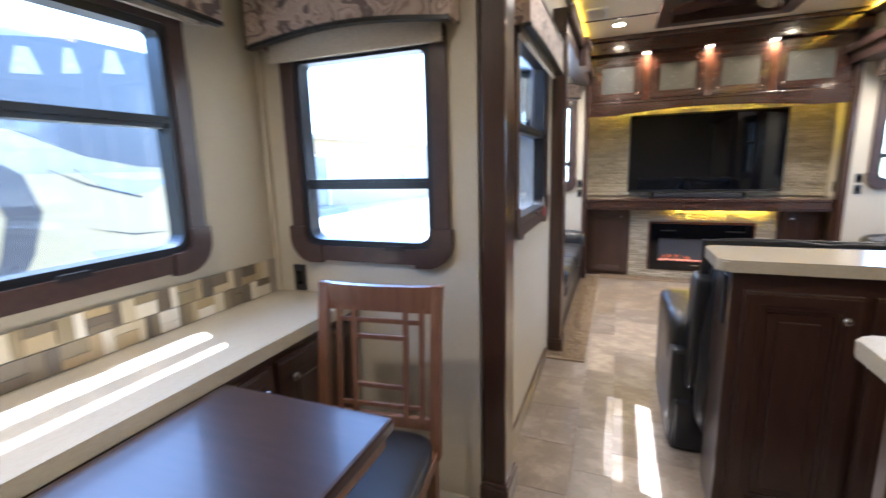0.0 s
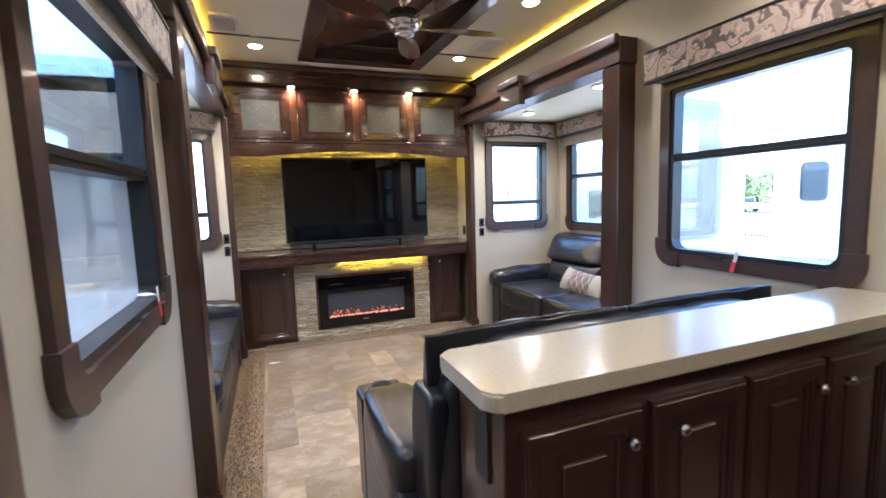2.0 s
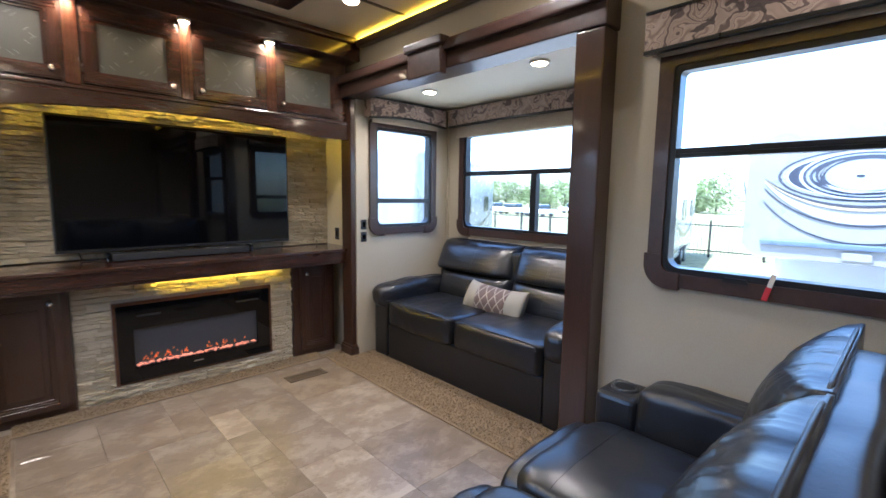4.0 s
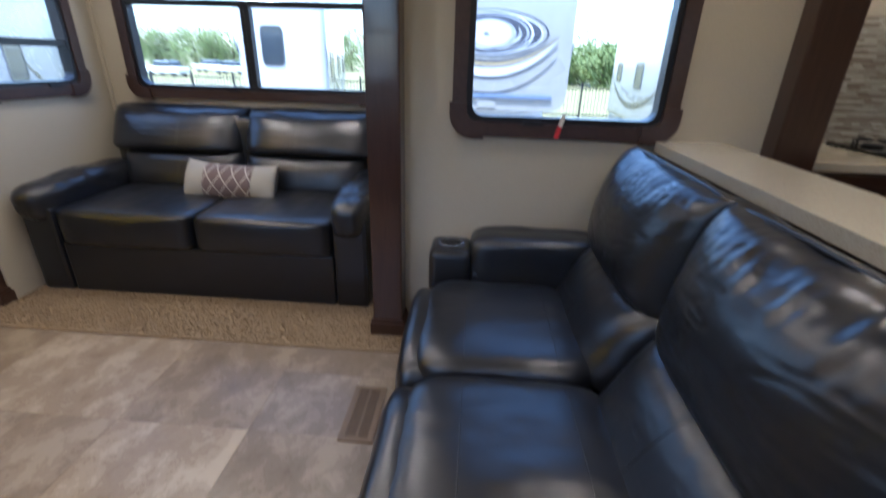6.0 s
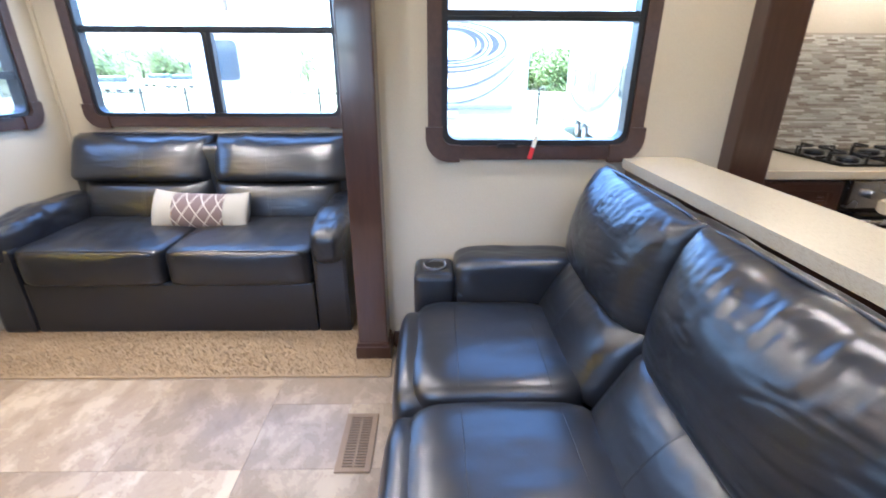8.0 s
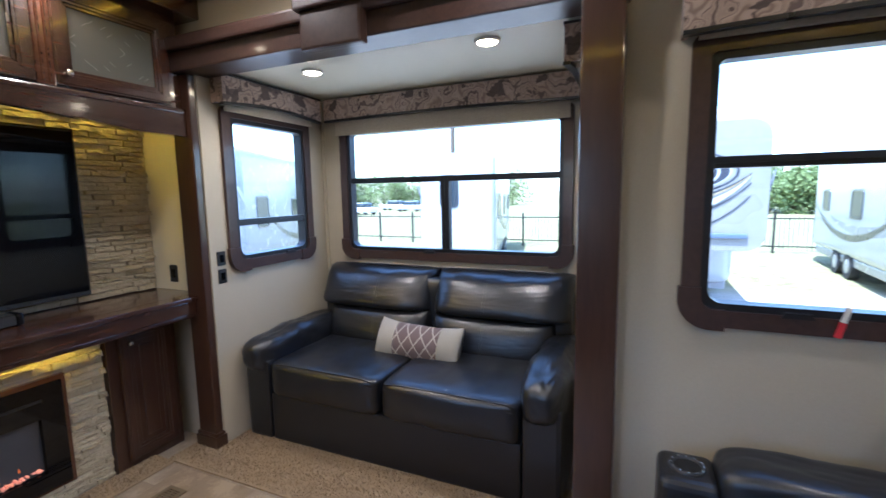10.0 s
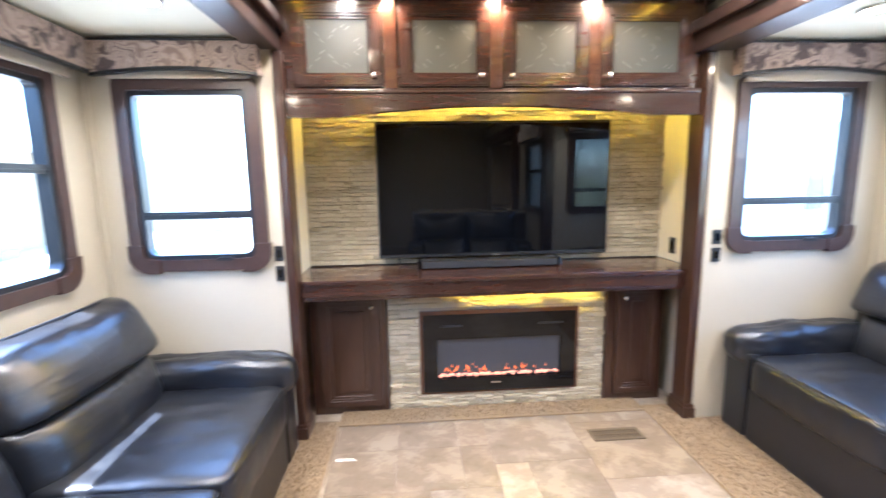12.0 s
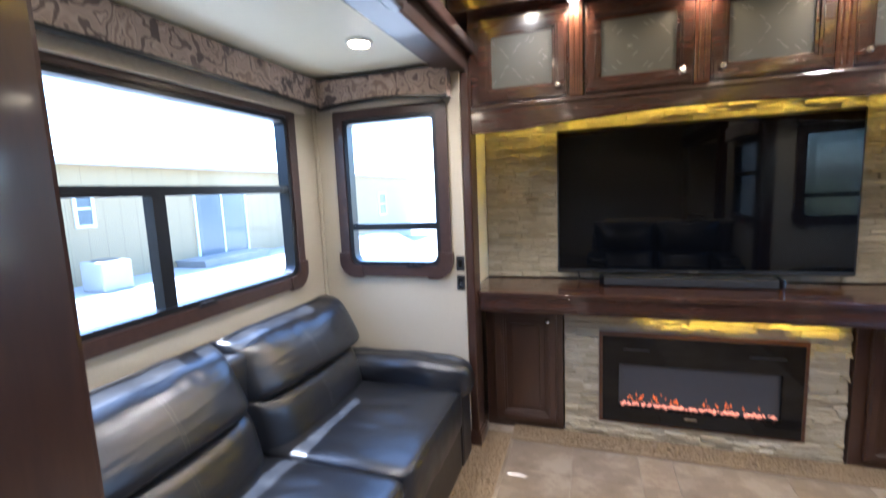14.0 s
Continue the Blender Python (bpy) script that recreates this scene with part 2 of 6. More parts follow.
def diamond_fabric():
    m = Nodes("diamond_fabric")
    v = m.place()
    sep = m.add("SeparateXYZ")
    m.link(v, sep.inputs[0])
    a = m.math("MULTIPLY", m.math("ADD", sep.outputs[1], m.math("MULTIPLY", sep.outputs[2], 0.75)), 40.0)
    b = m.math("MULTIPLY", m.math("SUBTRACT", sep.outputs[1], m.math("MULTIPLY", sep.outputs[2], 0.75)), 40.0)
    la = m.ramp(m.math("ABSOLUTE", m.math("SINE", a)), [(0.13, (1, 1, 1)), (0.20, (0, 0, 0))])
    lb = m.ramp(m.math("ABSOLUTE", m.math("SINE", b)), [(0.13, (1, 1, 1)), (0.20, (0, 0, 0))])
    col = m.mix(m.math("MAXIMUM", la, lb), (0.115, 0.080, 0.076), (0.36, 0.325, 0.295))
    m.bump(m.noise(v, 300.0, 2), 0.3, 0.002)
    return m.set(Base_Color=col, Roughness=0.85, Sheen_Weight=0.2)


WALL = wallpaper("linen_wallpaper", (0.44, 0.39, 0.295))
CEIL = plain("ceiling_vinyl", (0.77, 0.70, 0.52), 0.5, grain=30, vary=0.05)
ESP = wood("espresso_wood", (0.032, 0.0145, 0.0098), (0.054, 0.025, 0.0165), (6, 6, 0.6))
ESPH = wood("espresso_wood_level", (0.032, 0.0145, 0.0098), (0.054, 0.025, 0.0165), (6, 0.6, 6))
ESPX = wood("espresso_wood_cross", (0.028, 0.011, 0.007), (0.066, 0.027, 0.016), (0.6, 6, 6), 0.24, 0.8)
CHERRY = wood("cherry_wood", (0.055, 0.020, 0.011), (0.105, 0.042, 0.022), (0.7, 5, 5), 0.22, 0.8)
CHAIRW = wood("chair_wood", (0.11, 0.047, 0.024), (0.21, 0.10, 0.052), (5, 5, 0.6), 0.35, 0.5)
TABLEW = wood("table_wood", (0.018, 0.009, 0.008), (0.042, 0.021, 0.016), (0.6, 6, 6), 0.33, 0.2)
TRIM = wood("window_trim", (0.034, 0.0175, 0.0135), (0.062, 0.032, 0.024), (4, 4, 4), 0.36, 0.3)
BLACK = plain("black_aluminium", (0.014, 0.015, 0.018), 0.32, 0.2)
PLASTIC = plain("black_plastic", (0.012, 0.012, 0.013), 0.38)
SCREEN = plain("screen_glass", (0.002, 0.0024, 0.0035), 0.04, vary=0.02, bump=0.0)
LEATHER = leather()
SCREEN.node_tree.nodes["Principled BSDF"].inputs["Specular IOR Level"].default_value = 0.42
TILE = tile_floor()
GROUT = plain("grout", (0.30, 0.265, 0.215), 0.8)
QUARTZ = quartz()
PAIS = paisley()
SHADE = shade_fabric()
SCREENM = screen_mesh()
STONE = stone_mat("ledger_stone", False)
STONEJ = stone_mat("ledger_stone_joined", True)
CARPET = carpet_mat()
GLASS = glass_mat("window_glass", 0.0, (0.93, 0.96, 0.97))
CHROME = plain("brushed_nickel", (0.66, 0.63, 0.58), 0.2, 1.0, bump=0.02)
BRONZE = plain("bronze_vent", (0.15, 0.105, 0.068), 0.45, 0.3)
WHITEP = plain("white_plastic", (0.72, 0.70, 0.65), 0.4)
LEDS = glow("amber_shelf_led", (1.0, 0.64, 0.04), 5.0)
TINT = glass_mat("tinted_window_glass", 0.0, (0.62, 0.635, 0.65), 0.20)
LEDY = glow("amber_led", (1.0, 0.62, 0.03), 1.3)
CANG = glow("warm_lamp_lens", (1.0, 0.74, 0.42), 9.0)
FROST = plain("frosted_glass", (0.074, 0.074, 0.060), 0.42, grain=20, vary=0.08)
ETCH = plain("etched_line", (0.19, 0.19, 0.17), 0.35)
CREAM = plain("cream_fabric", (0.29, 0.27, 0.235), 0.9, grain=260, bump=0.2)
DIAMOND = diamond_fabric()
EMBER = glow("ember_glow", (1.0, 0.36, 0.22), 0.036)
FLAME = glow("flame_glow", (1.0, 0.20, 0.03), 0.032)
FIREBACK = plain("fire_glass", (0.055, 0.058, 0.066), 0.16, vary=0.1)
MOS1 = mosaic("dinette_mosaic", [(0.0, (0.07, 0.055, 0.035)), (0.16, (0.13, 0.10, 0.065)), (0.3, (0.25, 0.20, 0.105)), (0.5, (0.40, 0.295, 0.14)), (0.68, (0.47, 0.375, 0.215)), (0.8, (0.60, 0.515, 0.35)), (1.0, (0.80, 0.76, 0.66))], True)
MOS2 = mosaic("kitchen_mosaic", [(0.0, (0.13, 0.10, 0.075)), (0.35, (0.26, 0.235, 0.19)), (0.7, (0.36, 0.35, 0.30)), (1.0, (0.55, 0.53, 0.47))])
STEEL = plain("stainless_steel", (0.5, 0.5, 0.5), 0.28, 1.0)
THREAD = plain("seam_thread", (0.115, 0.11, 0.102), 0.8)
REDTAG = plain("red_tag", (0.55, 0.03, 0.04), 0.5)


# ---- geometry helpers ----
def thing(name, at=(0, 0, 0), turn=0.0, label="", category="", group="", kind=""):
    ob = new(name)
    ob.matrix_basis = pose(*at, 0, 0, turn)
    return tagged(ob, label, category, group, kind)


def part(name, bm, material, parent=None, label="", smooth=False):
    me = bpy.data.meshes.new(name)
    bmesh.ops.recalc_face_normals(bm, faces=bm.faces)
    bm.to_mesh(me)
    bm.free()
    for m in material if isinstance(material, (list, tuple)) else [material]:
        me.materials.append(m)
    if smooth:
        for p in me.polygons:
            p.use_smooth = True
    ob = new(name, me)
    ob.parent = parent
    return tagged(ob, label)


def box(bm, x0, x1, y0, y1, z0, z1, bev=0.0, seg=2):
    """A block, its edges rounded by bev, added to bm."""
    c = Vector(((x0 + x1) / 2, (y0 + y1) / 2, (z0 + z1) / 2))
    s = Matrix.Diagonal((abs(x1 - x0), abs(y1 - y0), abs(z1 - z0), 1))
    tmp = bmesh.new()
    bmesh.ops.create_cube(tmp, size=1, matrix=Matrix.Translation(c) @ s)
    if bev:
        bmesh.ops.bevel(tmp, geom=tmp.edges[:], offset=bev, segments=seg, affect="EDGES", profile=0.6)
    me = bpy.data.meshes.new("tmp")
    tmp.to_mesh(me)
    tmp.free()
    bm.from_mesh(me)
    bpy.data.meshes.remove(me)
    return bm


def blk(*a, **k):
    return box(bmesh.new(), *a, **k)


def tube(bm, p, q, r, r2=None, n=16):
    p, q = Vector(p), Vector(q)
    d = q - p
    m = Matrix.Translation((p + q) / 2) @ d.to_track_quat("Z", "Y").to_matrix().to_4x4()
    bmesh.ops.create_cone(bm, cap_ends=True, segments=n, radius1=r, radius2=r if r2 is None else r2, depth=d.length, matrix=m)
    return bm


def ball(bm, c, r, sz=1.0, n=14):
    bmesh.ops.create_uvsphere(bm, u_segments=n, v_segments=n // 2, radius=r, matrix=Matrix.Translation(c) @ Matrix.Diagonal((1, 1, sz, 1)))
    return bm


def lathe(bm, profile, at=(0, 0, 0), n=24, m=None, caps=True):
    """Turns a profile of (radius, height) round z."""
    rings = []
    base = Matrix.Translation(at) @ (m or Matrix())
    for r, z in profile:
        rings.append([bm.verts.new(base @ Vector((r * math.cos(2 * math.pi * i / n), r * math.sin(2 * math.pi * i / n), z))) for i in range(n)])
    for a, b in zip(rings, rings[1:]):
        for i in range(n):
            bm.faces.new((a[i], a[(i + 1) % n], b[(i + 1) % n], b[i]))
    if caps:
        bm.faces.new(rings[0][::-1])
        bm.faces.new(rings[-1])
    return bm


def prism(bm, pts, depth, m):
    """A flat outline (u, v) pushed out by depth along w, laid by the matrix m."""
    a = [bm.verts.new(m @ Vector((u, v, 0))) for u, v in pts]
    b = [bm.verts.new(m @ Vector((u, v, depth))) for u, v in pts]
    n = len(pts)
    bm.faces.new(a[::-1])
    bm.faces.new(b)
    for i in range(n):
        bm.faces.new((a[i], a[(i + 1) % n], b[(i + 1) % n], b[i]))
    return bm


def wall_frame(axis, at, face):
    """Local (u along the wall, v up, w into the room) to world. axis: the wall's normal; face: +1 or -1, the way the room lies."""
    if axis == "x":
        return Matrix(((0, 0, face, at), (1, 0, 0, 0), (0, 1, 0, 0), (0, 0, 0, 1)))
    return Matrix(((1, 0, 0, 0), (0, 0, face, at), (0, 1, 0, 0), (0, 0, 0, 1)))


def rounded(u0, u1, v0, v1, rb, rt, n=7):
    """Outline of a rectangle with its bottom and top corners rounded."""
    pts = []
    for cu, cv, r, a0 in ((u1 - rb, v0 + rb, rb, -90), (u1 - rt, v1 - rt, rt, 0), (u0 + rt, v1 - rt, rt, 90), (u0 + rb, v0 + rb, rb, 180)):
        for i in range(n):
            a = radians(a0 + 90 * i / (n - 1))
            pts.append((cu + r * math.cos(a), cv + r * math.sin(a)))
    return pts


def ring(bm, outer, inner, depth, m, back=0.0):
    """A frame between two outlines of as many points."""
    n = len(outer)
    vs = []
    for pts, w in ((outer, back), (outer, depth), (inner, depth), (inner, back)):
        vs.append([bm.verts.new(m @ Vector((u, v, w))) for u, v in pts])
    for a, b in zip(vs, vs[1:] + vs[:1]):
        for i in range(n):
            bm.faces.new((a[i], a[(i + 1) % n], b[(i + 1) % n], b[i]))
    return bm


def wall(name, axis, a0, a1, u0, u1, z0, z1, holes, material=None, label="", category="wall"):
    """A thick wall from a0 to a1 along its normal, with openings (u0, u1, z0, z1) that go through."""
    bm = bmesh.new()
    us = sorted({u0, u1, *[h[0] for h in holes], *[h[1] for h in holes]})
    for ua, ub in zip(us, us[1:]):
        mid = (ua + ub) / 2
        spans = [(z0, z1)]
        for h in holes:
            if h[0] < mid < h[1]:
                nxt = []
                for s0, s1 in spans:
                    if h[2] > s0:
                        nxt.append((s0, min(h[2], s1)))
                    if h[3] < s1:
                        nxt.append((max(h[3], s0), s1))
                spans = nxt
        for s0, s1 in spans:
            if s1 - s0 > 1e-4:
                if axis == "x":
                    box(bm, a0, a1, ua, ub, s0, s1)
                else:
                    box(bm, ua, ub, a0, a1, s0, s1)
    bmesh.ops.remove_doubles(bm, verts=bm.verts, dist=1e-5)
    return tagged(part(name, bm, material or WALL), label or "taupe linen-textured vinyl wall", category, "", "structure")


def soft(bm, x0, x1, y0, y1, z0, z1, p=4.0, n=14, puff=0.0, wrinkle=0.0, seed=0.0, shear=0.0, freq=9.0, grooves=()):
    """A cushion: a block rounded as a superellipsoid, swollen by puff and creased by wrinkle. shear leans it in x with height."""
    c = Vector(((x0 + x1) / 2, (y0 + y1) / 2, (z0 + z1) / 2))
    h = Vector(((x1 - x0) / 2, (y1 - y0) / 2, (z1 - z0) / 2))
    tmp = bmesh.new()
    bmesh.ops.create_cube(tmp, size=2)
    bmesh.ops.subdivide_edges(tmp, edges=tmp.edges[:], cuts=n, use_grid_fill=True)
    for v in tmp.verts:
        q = v.co
        k = (abs(q.x) ** p + abs(q.y) ** p + abs(q.z) ** p) ** (1 / p)
        q = q / k
        sw = 1 + puff * (1 - q.x ** 2) * (1 - q.y ** 2) + puff * (1 - q.z ** 2) * (1 - q.y ** 2)
        w = Vector((q.x * h.x * (1 + (sw - 1) * q.x * q.x), q.y * h.y, q.z * h.z * (1 + (sw - 1) * q.z * q.z)))
        if wrinkle:
            s = Vector((w.x * 0.6, w.y * 1.5, w.z)) * freq + Vector((seed, seed * 2.3, 0))
            edge = 0.35 + 0.65 * min(1.0, abs(q.y) ** 3 + abs(q.z) ** 3)
            d = noise.noise(s) * 0.7 + abs(noise.noise(s * 2.1)) * 0.5
            w += q.normalized() * d * wrinkle * edge
        for gx in grooves:
            if q.z > 0.4:
                w.z -= 0.007 * math.exp(-((c.x + w.x - gx) / 0.010) ** 2)
        w.x += shear * (w.z + h.z)
        v.co = c + w
    me = bpy.data.meshes.new("tmp")
    tmp.to_mesh(me)
    tmp.free()
    bm.from_mesh(me)
    bpy.data.meshes.remove(me)
    return bm


def stitch(bm, a, b, cast, parent, count=22, r=0.0016):
    """A stitched seam laid on a cushion from a to b (points off its face), dropped along cast."""
    tree = BVHTree.FromBMesh(bm)
    pts = []
    for i in range(count + 1):
        hit = tree.ray_cast(Vector(a).lerp(Vector(b), i / count), Vector(cast))
        if hit[0] is not None:
            pts.append(hit[0])
    if len(pts) > 3:
        curve_tube("seam", pts, r, PLASTIC, parent)


def top_stitch(bm, a, b, cast, parent, gap=0.007, count=26):
    """Two rows of pale thread laid on a cushion between a and b."""
    tree = BVHTree.FromBMesh(bm)
    thread = bmesh.new()
    for side in (-gap, gap):
        for i in range(count):
            ends = [tree.ray_cast(Vector(a).lerp(Vector(b), (i + q) / count) + Vector((0, side, 0)), Vector(cast))[0] for q in (0.1, 0.5)]
            if None not in ends and (ends[1] - ends[0]).length < 0.03:
                up = Vector(cast) * -0.0008
                tube(thread, ends[0] + up, ends[1] + up, 0.0011, n=5)
    tagged(part("stitching", thread, THREAD, parent, "pale double row of stitching"), kind="stuff")


def sof(*a, **k):
    return soft(bmesh.new(), *a, **k)


def curve_tube(name, pts, r, material, parent=None, label=""):
    """A round cord through points, as a mesh."""
    bm = bmesh.new()
    pts = [Vector(p) for p in pts]
    rings = []
    for i, p in enumerate(pts):
        d = (pts[min(i + 1, len(pts) - 1)] - pts[max(i - 1, 0)]).normalized()
        q = d.to_track_quat("Z", "Y")
        rings.append([bm.verts.new(p + q @ Vector((r * math.cos(a * math.pi / 4), r * math.sin(a * math.pi / 4), 0))) for a in range(8)])
    for a, b in zip(rings, rings[1:]):
        for i in range(8):
            bm.faces.new((a[i], a[(i + 1) % 8], b[(i + 1) % 8], b[i]))
    bm.faces.new(rings[0][::-1])
    bm.faces.new(rings[-1])
    return part(name, bm, material, parent, label, True)


# ---- the plan ----
XL, XR, H = 2.08, 4.44, 2.50       # side walls and main ceiling
YB, YN = 0.6, 7.62                 # back and front walls
WX, EX, YE, HS = 1.25, 5.42, 7.06, 2.10   # outer walls of the living slide-outs, their end wall and ceiling
DX, DY = 1.15, 3.48                # dinette slide-out: outer and end wall
KX = 5.05                          # kitchen slide-out: outer wall
GROUND = -1.15

WIN = {                            # outer trim: u0, u1, v0, v1, rail height, mullion
    "east": (3.865, 4.775, 0.958, 1.92, 1.516, None),
    "west": (3.845, 4.725, 0.968, 1.88, 1.448, None),
    "east_end": (4.53, 5.25, 1.00, 1.93, 1.28, None),
    "west_end": (1.385, 2.06, 0.985, 1.93, 1.27, None),
    "east_near": (4.60, 5.27, 1.00, 1.93, 1.28, None),
    "west_near": (1.38, 1.98, 1.00, 1.93, 1.28, None),
    "east_side": (5.27, 6.90, 0.975, 1.93, 1.528, 6.095),
    "west_side": (5.24, 6.85, 0.97, 1.93, 1.500, 6.02),
    "dinette_side": (2.05, 3.13, 0.97, 1.80, 1.45, None),
    "dinette_end": (1.262, 1.943, 0.930, 1.76, 1.232, None),
}


def hole(k):
    u0, u1, v0, v1 = WIN[k][:4]
    return (u0 + 0.05, u1 - 0.05, v0 + 0.05, v1 - 0.05)


floor = tagged(part("floor", blk(1.0, 5.6, YB - 0.1, 7.8, -0.16, -0.005), GROUT), "beige and grey stone-look vinyl tile floor", "floor", "", "structure")
wall("wall_west", "x", XL - 0.05, XL, YB, YN, 0, H, [(1.1, 3.545, -1, 2.085), hole("west"), (5.135, YE + 0.065, -1, 2.085)])
wall("wall_east", "x", XR, XR + 0.05, YB, YN, 0, H, [(1.1, 3.36, -1, 2.085), hole("east"), (5.12, YE + 0.065, -1, 2.085)])
wall("wall_north", "y", YN, YN + 0.1, XL - 0.12, XR + 0.12, 0, H, [])
wall("wall_south", "y", YB - 0.1, YB, XL - 0.12, XR + 0.12, 0, H, [])
wall("wall_west_slide_side", "x", WX - 0.06, WX, 5.06, YE + 0.06, -0.1, HS + 0.1, [hole("west_side")])
wall("wall_west_slide_end", "y", YE, YE + 0.06, WX, 2.131, -0.1, HS + 0.1, [hole("west_end")])
wall("wall_west_slide_near", "y", 5.06, 5.118, WX, XL - 0.051, -0.1, HS + 0.1, [hole("west_near")])
wall("wall_east_slide_side", "x", EX, EX + 0.06, 5.06, YE + 0.06, -0.1, HS + 0.1, [hole("east_side")])
wall("wall_east_slide_end", "y", YE, YE + 0.06, 4.409, EX, -0.1, HS + 0.1, [hole("east_end")])
wall("wall_east_slide_near", "y", 5.06, 5.118, XR + 0.051, EX, -0.1, HS + 0.1, [hole("east_near")])
wall("wall_dinette_side", "x", DX - 0.06, DX, 1.05, DY + 0.06, -0.1, HS + 0.1, [hole("dinette_side")])
wall("wall_dinette_end", "y", DY, DY + 0.06, DX, 2.043, -0.1, HS + 0.1, [hole("dinette_end")])
wall("wall_dinette_near", "y", 1.05, 1.098, DX, XL - 0.051, -0.1, HS + 0.1, [])
wall("wall_kitchen_side", "x", KX, KX + 0.06, 1.05, 3.42, -0.1, HS + 0.1, [])
wall("wall_kitchen_end", "y", 3.362, 3.42, XR + 0.051, KX, -0.1, HS + 0.1, [])
wall("wall_kitchen_near", "y", 1.05, 1.098, XR + 0.051, KX, -0.1, HS + 0.1, [])
for nm, x0, x1, y0, y1 in (("ceiling_west_slide", WX - 0.06, XL - 0.02, 5.05, YE + 0.06), ("ceiling_east_slide", XR + 0.02, EX + 0.06, 5.05, YE + 0.06),
                           ("ceiling_dinette", DX - 0.06, XL - 0.02, 1.05, DY + 0.06), ("ceiling_kitchen", XR + 0.02, KX + 0.06, 1.05, 3.42)):
    tagged(part(nm, blk(x0, x1, y0, y1, HS, HS + 0.09), CEIL), "off-white vinyl slide-out ceiling panel", "ceiling", "", "structure")
CO = (2.80, 3.74, 4.30, 6.80)     # coffer
bm = bmesh.new()
box(bm, XL - 0.12, CO[0], YB - 0.1, YN + 0.1, H, H + 0.2)
box(bm, CO[1], XR + 0.12, YB - 0.1, YN + 0.1, H, H + 0.2)
box(bm, CO[0], CO[1], YB - 0.1, CO[2], H, H + 0.2)
box(bm, CO[0], CO[1], CO[3], YN + 0.1, H, H + 0.2)
for yy in (3.6, 5.05, 6.42):
    box(bm, XL + 0.06, CO[0] - 0.06, yy - 0.012, yy + 0.012, H - 0.006, H + 0.01)
    box(bm, CO[1] + 0.06, XR - 0.06, yy - 0.012, yy + 0.012, H - 0.006, H + 0.01)
ceiling = tagged(part("ceiling", bm, CEIL), "white vinyl ceiling with thin dark battens", "ceiling", "", "structure")
ceiling.data.materials.append(ESP)
for p in ceiling.data.polygons:
    if H - 0.0065 <= min(ceiling.data.vertices[i].co.z for i in p.vertices) < H - 0.001:
        p.material_index = 1
bm = bmesh.new()
x0, x1, y0, y1 = CO
box(bm, x0 - 0.06, x1 + 0.06, y0 - 0.06, y1 + 0.06, H + 0.13, H + 0.21)
for a in ((x0 - 0.05, x0 + 0.07, y0 - 0.05, y1 + 0.05), (x1 - 0.07, x1 + 0.05, y0 - 0.05, y1 + 0.05), (x0 + 0.07, x1 - 0.07, y0 - 0.05, y0 + 0.07), (x0 + 0.07, x1 - 0.07, y1 - 0.07, y1 + 0.05)):
    box(bm, *a, H - 0.022, H + 0.13, 0.008)
for a in ((x0 + 0.07, x0 + 0.2, y0 + 0.07, y1 - 0.07), (x1 - 0.2, x1 - 0.07, y0 + 0.07, y1 - 0.07), (x0 + 0.2, x1 - 0.2, y0 + 0.07, y0 + 0.2), (x0 + 0.2, x1 - 0.2, y1 - 0.2, y1 - 0.07)):
    box(bm, *a, H + 0.06, H + 0.13, 0.01)
box(bm, x0 + 0.2, x1 - 0.2, 5.505, 5.645, H + 0.08, H + 0.13, 0.008)
tagged(part("ceiling_coffer", bm, ESPH), "dark espresso wood coffered ceiling tray", "ceiling", "", "structure")


